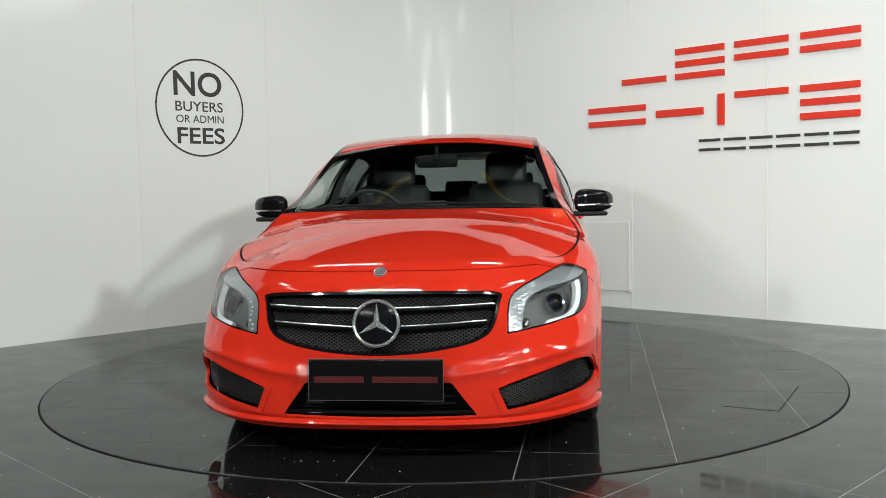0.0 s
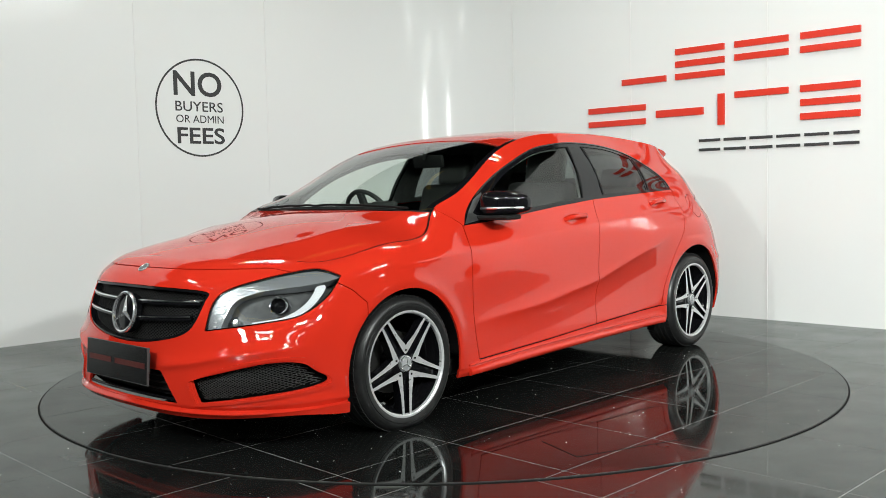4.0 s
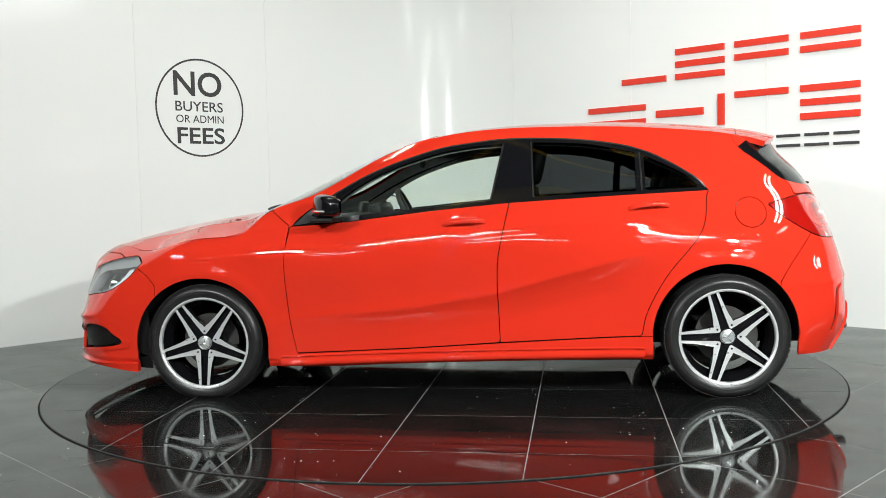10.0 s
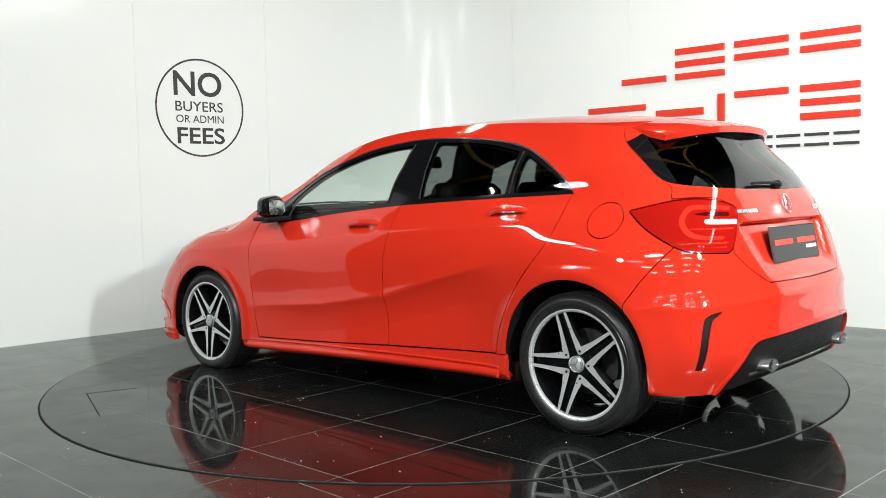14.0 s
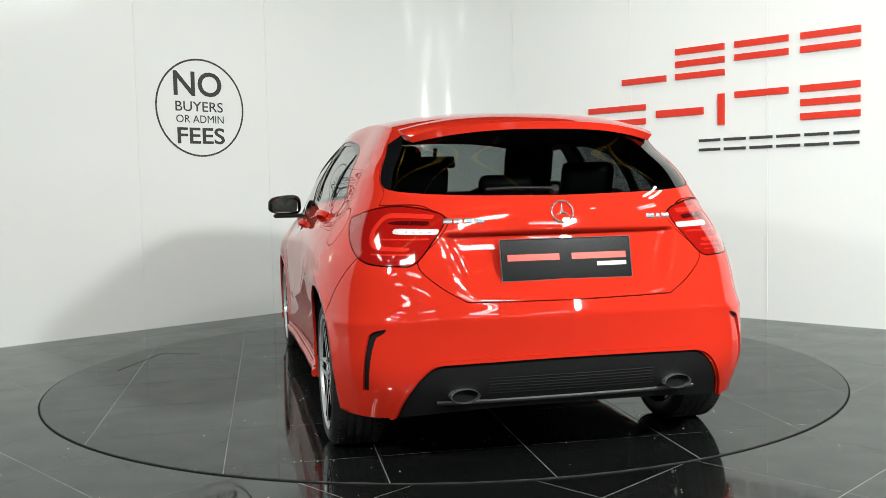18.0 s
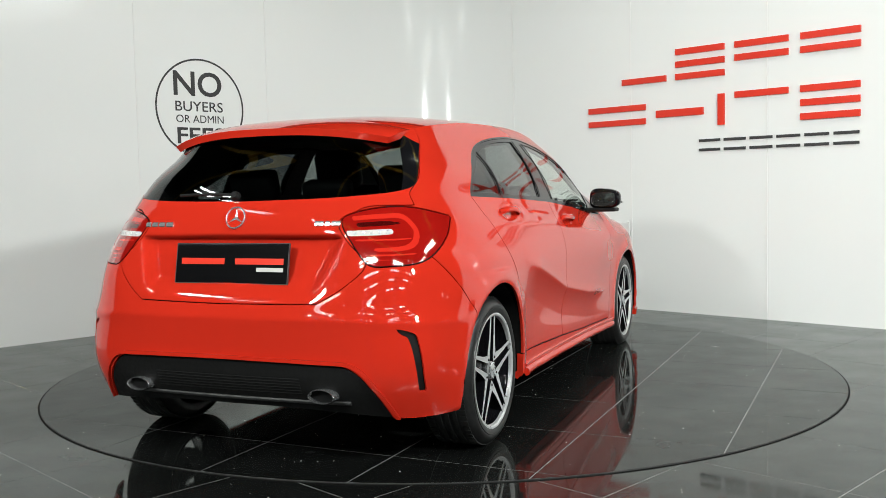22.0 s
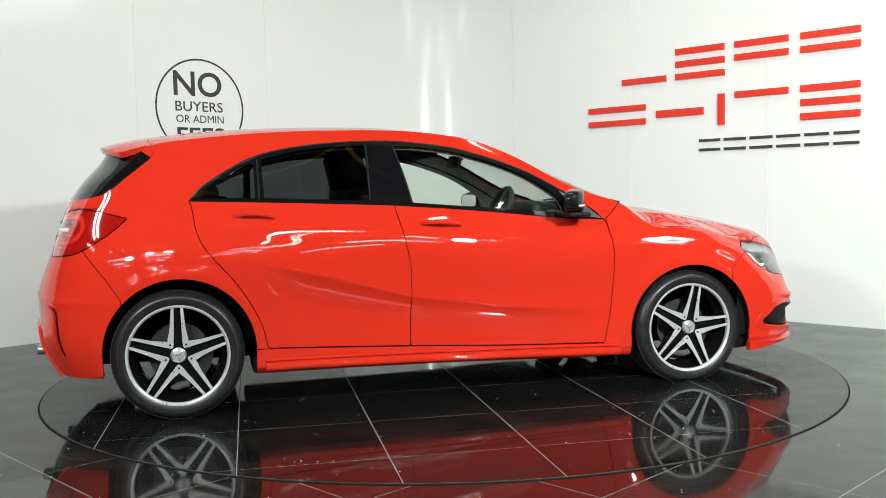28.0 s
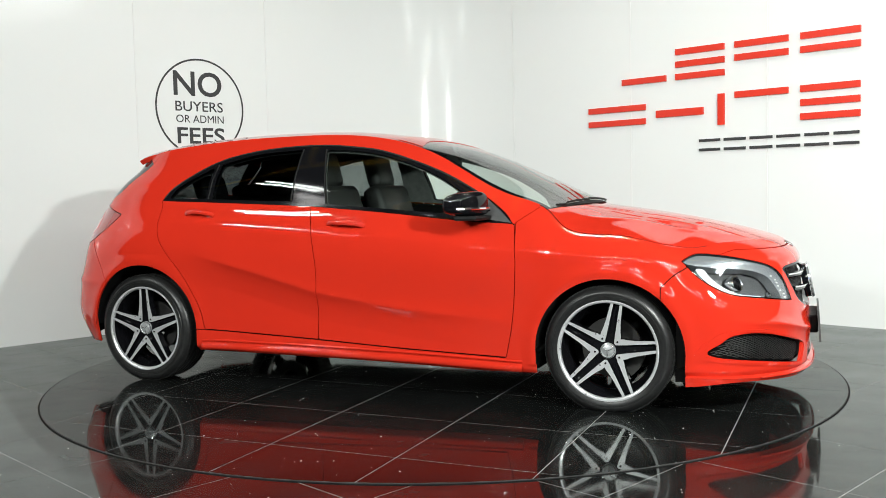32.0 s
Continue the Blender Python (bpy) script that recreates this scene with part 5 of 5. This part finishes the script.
both("light_guide", offset(hook, -.022), LIGHT_GUIDE, .02, "white daytime light guide")
for sgn in (1, -1):
    p, n = skin_a(.795, .628, side_sign=sgn)
    fwd = (n + Vector((.6, 0, 0))).normalized()
    m = Matrix.Translation(p - n * .055) @ fwd.to_track_quat("Y", "Z").to_matrix().to_4x4()
    bm = bmesh.new()
    lathe(bm, [(.031, -.03), (.033, .018), (.037, .022), (.041, .016), (.043, -.03)], 40, "y", True)
    bmesh.ops.transform(bm, matrix=m, verts=bm.verts[:])
    ring = shade(part("projector_ring", bm, M_CHROME, car, "chrome projector ring"), 40)
    bm = bmesh.new()
    lathe(bm, [(0, .014), (.012, .0125), (.022, .008), (.030, -.002), (.031, -.02)], 40, "y")
    bmesh.ops.transform(bm, matrix=m, verts=bm.verts[:])
    shade(part("projector_lens", bm, M_GLOSS, ring), 60)
    p, n = skin_a(.625, .562, side_sign=sgn)
    bm = bmesh.new()
    lathe(bm, [(0, .0), (.012, .001), (.016, .006), (.018, 0), (.018, -.02)], 24, "y")
    bmesh.ops.transform(bm, matrix=Matrix.Translation(p - n * .05) @ n.to_track_quat("Y", "Z").to_matrix().to_4x4(), verts=bm.verts[:])
    shade(part("indicator_bulb", bm, M_CHROME, car), 40)
for sgn in (1, -1):
    for k in range(7):
        p, n = skin_a(.552 + .005 * k, .536 + .017 * k, side_sign=sgn)
        bm = bmesh.new()
        box(bm, -.006, 0, -.004, .006, .004, .004, .0015, Matrix.Translation(p - n * .011) @ n.to_track_quat("Y", "Z").to_matrix().to_4x4())
        part("light_cell", bm, M_WHITELENS, car)
rim = strip_of(lamp, az, LAMP, .003)
both("lamp_rim", offset(rim, .0008), M_GLOSS, .03)

# tail lamp insides
C_STRIP = loop([(.53, .962), (.70, .970), (.80, .963), (.845, .90), (.79, .838), (.62, .828), (.62, .842), (.768, .852), (.818, .90), (.785, .947), (.70, .952), (.54, .946)], 6, (0, 5, 6, 11))
REVERSE = loop([(.505, .888), (.70, .892), (.722, .902), (.71, .912), (.50, .908)], 6, (0, 4))
strip = cut(tail, inside(rz(tail), C_STRIP))[0]
both("light_strip", offset(strip, .0012), M_REDLENS_HOT, .004, "bright red light strip")
DEEP = shader("deep_red_lens", (0.06, 0.002, 0.002), 0.1, Coat_Weight=1.0, Coat_Roughness=0.02)
for z0, r0, r1 in ((.868, .54, .80), (.812, .60, .80), (.796, .61, .77)):
    rib = cut(tail, inside(rz(tail), loop([(r0, z0), (r1, z0 + .003), (r1 + .01, z0 + .008), (r0, z0 + .008)], 4, (0, 1, 2, 3))))[0]
    both("lens_rib", offset(rib, .0012), M_REDLENS_HOT, .003)
dark = cut(tail, inside(rz(tail), loop([(.555, .922), (.72, .927), (.775, .935), (.70, .942), (.55, .938)], 4, (0, 4))))[0]
both("lens_bay", offset(dark, .0010), DEEP, .003)
edge = strip_of(tail, rz, TAIL, .004)
both("lens_edge", offset(edge, .0010), DEEP, .003, "dark red lens border")
strip = cut(tail, inside(rz(tail), REVERSE))[0]
both("reverse_lens", offset(strip, .0012), M_WHITELENS, .004, "white reversing lens")
for sgn in (1, -1):
    for k in range(5):
        p, n = skin_a(.535 + .042 * k, .901, True, sgn)
        bm = bmesh.new()
        lathe(bm, [(0, .004), (.004, .0038), (.006, .0025), (.007, .0)], 12, "y")
        bmesh.ops.transform(bm, matrix=Matrix.Translation(p + n * .001) @ n.to_track_quat("Y", "Z").to_matrix().to_4x4(), verts=bm.verts[:])
        part("reverse_bulb", bm, M_ALLOY, car)

# exhaust tips and diffuser strip
for sgn in (1, -1):
    m = Matrix.Translation((-2.024, sgn * .424, .296)) @ Matrix.Diagonal((1, .86, .42, 1)) @ pose(0, 0, 0, 0, 0, 90)
    bm = bmesh.new()
    lathe(bm, [(.058, -.05), (.059, .012), (.062, .017), (.0655, .013), (.066, -.09), (.058, -.09)], 48, "y", True)
    bmesh.ops.transform(bm, matrix=m, verts=bm.verts[:])
    tip = shade(part("exhaust_tip", bm, M_TIP, car, "oval chrome exhaust tip"), 40)
    # flat near-black disc closes the pipe, painting the dark of its bore
    bm = bmesh.new()
    lathe(bm, [(0, -.012), (.0585, -.010)], 32, "y")
    bmesh.ops.transform(bm, matrix=m, verts=bm.verts[:])
    part("exhaust_bore", bm, M_DARK, tip)
bm = bmesh.new()
pts = []
for k in range(25):
    y = -.52 + 1.04 * k / 24
    p, n = skin(y, .262, False)
    pts.append((p - n * .006, n))
rod(bm, pts, .016, .008)
shade(part("diffuser_strip", bm, shader("grey_plastic", (.035, .035, .035), .4), car, "dark grey strip along the diffuser"), 50)
bm = bmesh.new()
for z in (.295, .307, .319, .331, .343, .355):
    pts = []
    for k in range(13):
        y = -.33 + .66 * k / 12
        p, n = skin(y, z, False)
        pts.append((p - n * .008, n))
    rod(bm, pts, .005, .004)
tagged(part("diffuser_ribs", bm, M_BLACK, car), kind="stuff")

# door mirrors
for sgn in (1, -1):
    bm = bmesh.new()
    bmesh.ops.create_uvsphere(bm, u_segments=40, v_segments=24, radius=1.0)
    for v in bm.verts:
        c = v.co
        x, y, z = (math.copysign(abs(q) ** .62, q) for q in c)
        z *= .066 * (1.0 - .14 * y) * (1 if z > 0 else .85)
        x = x * .060 if x > 0 else x * .056
        x -= .042 * y + .022 * y * y * (1 if y > 0 else .2)
        v.co = (.665 + x, sgn * (.896 + y * .106), .990 + z)
    if sgn < 0:
        bmesh.ops.reverse_faces(bm, faces=bm.faces[:])
    mirror = shade(part("door_mirror", bm, M_GLOSS, car, "gloss black door mirror"), 60)
    bm = bmesh.new()
    box(bm, .605, .775, .914, .755, .965, .938, .010)
    for v in bm.verts:
        if v.co.y > .92:
            v.co.x -= .02 if v.co.x > .68 else -.01
        v.co.y *= sgn
    if sgn < 0:
        bmesh.ops.reverse_faces(bm, faces=bm.faces[:])
    part("mirror_foot", bm, M_BLACK, mirror, "black plastic mirror foot")
    bm = bmesh.new()
    pts = [(Vector((.727 - .042 * t - .022 * t * t, sgn * (.896 + .095 * t), .972)), Vector((1, 0, 0))) for t in (-.9, -.5, 0, .5, .85)]
    pts += [(Vector((.645, sgn * .999, .972)), Vector((.5, sgn, 0)).normalized())]
    rod(bm, pts if sgn > 0 else pts[::-1], .014, .006)
    part("indicator_strip", bm, M_CHROME, mirror, "silver indicator strip")
    bm = bmesh.new()
    lathe(bm, [(0, 0), (.96, 0), (1, .03)], 40, "y")
    for v in bm.verts:
        flat = (v.co.x ** 4 + v.co.z ** 4) ** .25
        if flat > 0:
            k = math.hypot(v.co.x, v.co.z) / flat
            v.co.x, v.co.z = v.co.x * k, v.co.z * k
    bmesh.ops.transform(bm, matrix=Matrix.Translation((.603, sgn * .896, .99)) @ Matrix.Diagonal((.06, .080, .042, 1)) @ pose(0, 0, 0, 0, 0, 90), verts=bm.verts[:])
    for v in bm.verts:
        v.co.x -= .042 * (abs(v.co.y) - .896) / .106 + .010 * ((abs(v.co.y) - .896) / .106) ** 2
    part("mirror_glass", bm, M_CHROME, mirror, "mirror glass")
    # black triangle that carries the mirror
    bm = bmesh.new()
    tri = [(.862, .898), (.66, .925), (.645, 1.05), (.72, 1.015), (.80, .955)]
    vs = []
    for x, z in tri:
        p, n = skin_side(x, z, sgn)
        vs.append(bm.verts.new(p + n * .002))
    f = bm.faces.new(vs if sgn > 0 else vs[::-1])
    bmesh.ops.solidify(bm, geom=[f], thickness=.012)
    part("mirror_triangle", bm, M_TRIM, car, "grey plastic mirror triangle")

# door handles
for k, (x0, x1, z0, z1) in enumerate(((-.152, .072, .900, .886), (-1.075, -.873, .958, .944))):
    for s_i, sgn in enumerate((1, -1)):
        door = (DOORS_F, DOORS_R)[k][s_i]
        pts = []
        (pa, na), (pb, nb) = skin_side(x0 - .02, z0, sgn), skin_side(x1 + .02, z1, sgn)
        n = (na + nb).normalized()
        for i in range(17):
            t = i / 16
            pts.append((pa.lerp(pb, .1 + .8 * t) + n * (-.004 + .032 * math.sin(math.pi * t) ** .5), n))
        bm = bmesh.new()
        rod(bm, pts, .028, .011)
        shade(part("door_handle", bm, M_RED, door, "red door handle"), 60)

# side skirts
for sgn in (1, -1):
    for dz, w, d, mat, name, lab in ((-.010, .040, .018, M_RED, "side_skirt", "red side skirt"), (.022, .012, .009, M_RED, "skirt_crease", "raised red line along the skirt")):
        pts = []
        for i in range(33):
            x = .93 - 1.87 * i / 32
            z = float(np.interp(x, [-1.0, 1.0], [.225, .195])) + dz + .006 * math.sin(math.pi * i / 32)
            q, n = skin_side(x, z, sgn)
            n = Vector((0, sgn, 0))
            pts.append((q + n * (.004 if d > .01 else .001), n))
        bm = bmesh.new()
        rod(bm, pts, w, d)
        shade(part(name, bm, mat, car, lab), 60)

# bright line over the side windows and thin posts between the panes
edge = strip_of(band, xz, DLO, .007)
edge = cut(edge, edge[0][:, 2] - 1.045)[0]
both("window_trim", offset(edge, .0008), shader("satin_trim", (.10, .10, .10), .25, .8), .003, "satin dark window trim")
for x0, z0, x1, z1 in ((-.945, 1.036, -.945, 1.232), (-.178, 1.004, -.246, 1.30), (-.396, 1.018, -.390, 1.305)):
    for sgn in (1, -1):
        bm = bmesh.new()
        pts = []
        for i in range(7):
            t = i / 6
            p, n = skin_side(x0 + (x1 - x0) * t, z0 + (z1 - z0) * t, sgn)
            pts.append((p + n * .0005, n))
        rod(bm, pts, .010, .003)
        part("window_post", bm, M_BLACK, car)

# wipers
for y0, y1, lift in ((-.62, .02, .0), (.0, .60, .012)):
    bm = bmesh.new()
    pts = []
    for i in range(9):
        t = i / 8
        y = y0 + (y1 - y0) * t
        k = np.argmin((cowl[0][:, 1] - abs(y)) ** 2 + (cowl[0][:, 2] - (.992 - .03 * (y / .72) ** 2 + lift)) ** 2)
        v = cowl[0][k, :3]
        pts.append((Vector((v[0], y, v[2] + .008)), Vector((.5, 0, .85))))
    rod(bm, pts, .010, .008)
    part("wiper", bm, M_BLACK, car, "black wiper arm")
p, n = skin(.02, 1.045, False)
bm = bmesh.new()
lathe(bm, [(0, .024), (.014, .022), (.019, .012), (.021, 0)], 24, "y")
bmesh.ops.transform(bm, matrix=Matrix.Translation(p) @ n.to_track_quat("Y", "Z").to_matrix().to_4x4(), verts=bm.verts[:])
rw = part("rear_wiper", bm, M_BLACK, car, "black rear wiper")
bm = bmesh.new()
pts = []
for i in range(9):
    y = .02 + .27 * i / 8
    p, n = skin(y, 1.046 + .004 * math.sin(i / 8 * 3), False)
    pts.append((p + n * .014, n))
rod(bm, pts, .013, .008)
part("wiper_arm", bm, M_BLACK, rw)

# ---------------------------------------------------------------- cabin


def cushion(bm, size, at, bevel, m=None):
    g = box(bm, -size[0] / 2, -size[1] / 2, -size[2] / 2, size[0] / 2, size[1] / 2, size[2] / 2, bevel, None)
    bmesh.ops.transform(bm, matrix=at, verts=g)


for y in (.37, -.37):
    bm = bmesh.new()
    cushion(bm, (.50, .50, .16), pose(.08, y, .47, 0, -8, 0), .04)
    seat = shade(part("front_seat", bm, M_LEATHER, car, "black front seat"), 50)
    bm = bmesh.new()
    cushion(bm, (.14, .48, .62), pose(-.28, y, .80, 0, -18, 0), .05)
    shade(part("backrest", bm, M_LEATHER, seat), 50)
    bm = bmesh.new()
    cushion(bm, (.10, .27, .22), pose(-.41, y, 1.19, 0, -14, 0), .04)
    shade(part("headrest", bm, M_LEATHER, seat), 50)
bm = bmesh.new()
cushion(bm, (.48, 1.24, .18), pose(-.72, 0, .50, 0, -6, 0), .05)
cushion(bm, (.16, 1.24, .56), pose(-1.06, 0, .78, 0, -22, 0), .05)
bench = shade(part("rear_seat", bm, M_LEATHER, car, "black rear bench seat"), 50)
for y in (.40, 0, -.40):
    bm = bmesh.new()
    cushion(bm, (.09, .25, .15 if y else .10), pose(-1.19, y, 1.10 if y else 1.07, 0, -18, 0), .03)
    shade(part("rear_headrest", bm, M_LEATHER, bench), 50)
bm = bmesh.new()
cushion(bm, (.42, 1.40, .26), pose(.76, 0, .80, 0, 8, 0), .07)
cushion(bm, (.16, .46, .10), pose(.62, -.37, .94, 0, 10, 0), .035)
cushion(bm, (.03, .19, .11), pose(.64, .0, .955, 0, -12, 0), .01)
shade(part("dashboard", bm, M_LEATHER, car, "black dashboard"), 50)
bm = bmesh.new()
ringv = []
for i in range(40):
    a = 2 * math.pi * i / 40
    ringv.append([bm.verts.new(((.185 + .015 * math.cos(b)) * math.cos(a), (.185 + .015 * math.cos(b)) * math.sin(a), .015 * math.sin(b))) for b in (0, 1.05, 2.1, 3.14, 4.19, 5.24)])
for i in range(40):
    p, q = ringv[i], ringv[(i + 1) % 40]
    for k in range(6):
        bm.faces.new((p[k], q[k], q[(k + 1) % 6], p[(k + 1) % 6]))
box(bm, -.18, -.025, -.02, .18, .025, .01, .008)
box(bm, -.025, -.18, -.02, .025, 0, .01, .008)
bmesh.ops.transform(bm, matrix=pose(.40, -.37, .90, 0, -66, 0), verts=bm.verts[:])
shade(part("steering_wheel", bm, M_LEATHER, car, "black steering wheel"), 50)
bm = bmesh.new()
cushion(bm, (.03, .24, .075), pose(.26, 0, 1.235, 0, 10, 0), .015)
cushion(bm, (.02, .02, .09), pose(.285, 0, 1.28, 0, -30, 0), .004)
shade(part("rear_view_mirror", bm, M_BLACK, car, "black rear view mirror"), 40)
lining = offset(roof, -.03)
panel("headliner", joined(lining, mirrored(lining)), M_LINING, car, 0)
bm = bmesh.new()
box(bm, -1.75, -.58, .96, -1.20, .58, .975, .004)
part("parcel_shelf", bm, M_BLACK, car, "black parcel shelf")
rail = cut(shell, shell[0][:, 2] - .93)[0]
rail = offset(rail, -.014)
rail = (rail[0] * np.array([1, 1, 1, -1, -1, -1, 1]), rail[1][:, ::-1])
both("rail_lining", rail, M_LINING, 0)
inner_b = offset(band, -.03)
inner_b = (inner_b[0] * np.array([1, 1, 1, -1, -1, -1, 1]), inner_b[1][:, ::-1])
both("pillar_trim", inner_b, M_LINING, 0)

# ---------------------------------------------------------------- lamps of the hall
M_CASE = shader("white_enamel", (0.7, 0.7, 0.7), 0.4)


def batten(x, y, z, turn=0):
    """A twin-tube ceiling fitting; its tubes are the area lamps below it."""
    fit = tagged(new("tube_fitting"), "white twin-tube light fitting hung from the roof", "light", "tube lights")
    fit.matrix_world = pose(x, y, z, 0, 0, turn)
    bm = bmesh.new()
    box(bm, -.78, -.17, .02, .78, .17, .07, .01)
    part("housing", bm, M_CASE, fit)
    for dy in (-.13, .13):
        for sx in (-.77, .77):
            bm = bmesh.new()
            box(bm, sx - .01, dy - .02, -.005, sx + .01, dy + .02, .02, .004)
            part("lamp_holder", bm, M_CASE, fit)
    for sx in (-.5, .5):
        bm = bmesh.new()
        box(bm, sx - .006, -.006, .07, sx + .006, .006, 5.2 - z)
        part("hanger", bm, M_STEEL_EDGE, fit)


for x, y, z, turn in ((-4.3, -2.4, 4.1, 90), (4.3, -2.4, 4.1, 90), (-1.5, 0.7, 5.0, 0), (1.5, 0.7, 5.0, 0), (-1.7, -6.6, 4.1, 0), (1.7, -6.6, 4.1, 0)):
    batten(x, y, z, turn)
for sx, aim in ((-2.4, -.6), (2.4, 2.0)):
    flood = tagged(new("flood_lamp"), "black floodlight head on a tall thin stand", "light", "flood lights")
    flood.matrix_world = pose(sx, -4.55, FLOOR_Z)
    m = look((0, 0, 2.45 - FLOOR_Z), (aim - sx, 5.75, 0.9)) @ pose(0, 0, .012)
    bm = bmesh.new()
    for a in ((-.24, -.19, 0, .24, -.17, .10), (-.24, .17, 0, .24, .19, .10), (-.24, -.17, 0, -.22, .17, .10), (.22, -.17, 0, .24, .17, .10), (-.22, -.17, .08, .22, .17, .10)):
        box(bm, *a, 0, m)
    part("lamp_head", bm, M_BLACK, flood)
    bm = bmesh.new()
    box(bm, -.018, -.15, .03, .018, -.114, 2.27, .004)
    part("pole", bm, M_BLACK, flood)
    for k in range(3):
        bm = bmesh.new()
        box(bm, 0, -.015, 0, .5, .015, .03, .004, pose(0, -.13, 0, 0, 0, 120 * k - 90))
        part("leg", bm, M_BLACK, flood)


# small round spots along the rear girder
M_GLOW = bpy.data.materials.new("lamp_glow")
M_GLOW.use_nodes = True
glow = M_GLOW.node_tree.nodes["Principled BSDF"]
glow.inputs["Emission Color"].default_value, glow.inputs["Emission Strength"].default_value = (1.0, 1.0, 0.97, 1), 22.0
for sx in (-4.4, -3.5, 3.5, 4.4):
    spot = tagged(new("spot_lamp"), "small round white spot lamp under the girder", "light", "spot lamps")
    spot.matrix_world = pose(sx, -6.0, 4.55, 35, 0, 0)
    bm = bmesh.new()
    lathe(bm, [(0, .16), (.05, .15), (.075, .08), (.08, 0), (.075, 0), (.07, .03), (0, .03)], 24, "z")
    shade(part("housing", bm, M_CASE, spot), 40)
    bm = bmesh.new()
    lathe(bm, [(0, .004), (.071, .01), (.071, .02), (0, .02)], 24, "z")
    part("lens", bm, M_GLOW, spot)
    bm = bmesh.new()
    box(bm, -.01, -.01, .14, .01, .01, .26)
    part("bracket", bm, M_STEEL_EDGE, spot)

# two short lamps on the side wall, which the white panels mirror
for y, z, lean in ((-3.36, 1.78, 14), (-2.70, 1.68, -4)):
    lamp_bar = tagged(new("wall_lamp"), "short white tube lamp on the side wall", "light", "wall lamps")
    lamp_bar.matrix_world = pose(6.93, y, z, lean, 0, 0)
    bm = bmesh.new()
    box(bm, -.02, -.32, -.06, .06, .32, .06, .01)
    part("housing", bm, M_CASE, lamp_bar)
    bm = bmesh.new()
    lathe(bm, [(0, -.29), (.035, -.29), (.035, .29), (0, .29)], 12, "y")
    bmesh.ops.transform(bm, matrix=pose(-.03, 0, 0), verts=bm.verts[:])
    part("tube", bm, M_GLOW, lamp_bar)

# further rows of tubes that only their own glow lights
ROWS = [(x, y, 4.35, 0) for y in (-8.2, -10.0, -12.0) for x in (-4.6, -1.6, 1.6, 4.6)]
for x, y, z, turn in ROWS + [(-5.6, -4.4, 4.6, 90), (5.6, -4.4, 4.6, 90)]:
    far_batten = tagged(new("tube_fitting"), "white tube light fitting with two glowing tubes", "light", "tube lights")
    far_batten.matrix_world = pose(x, y, z, 0, 0, turn)
    bm = bmesh.new()
    box(bm, -.78, -.14, .02, .78, .14, .07, .01)
    part("housing", bm, M_CASE, far_batten)
    for dy in (-.10, .10):
        bm = bmesh.new()
        lathe(bm, [(0, -.74), (.016, -.74), (.016, .74), (0, .74)], 10, "y")
        bmesh.ops.transform(bm, matrix=pose(0, dy, 0, 0, 0, 90), verts=bm.verts[:])
        part("tube", bm, M_GLOW, far_batten)
    for sx in (-.5, .5):
        bm = bmesh.new()
        box(bm, sx - .006, -.006, .07, sx + .006, .006, 5.2 - z)
        part("hanger", bm, M_STEEL_EDGE, far_batten)
# ---------------------------------------------------------------- motion
def motions():
    rows = [(t, Matrix.Rotation(radians(262.91 - 8.89 * t), 4, "Z")) for t in range(0, 33, 2)]
    walk(turntable, rows)
    walk(car, [(t, m @ CAR_ON_DISC) for t, m in rows])


motions()
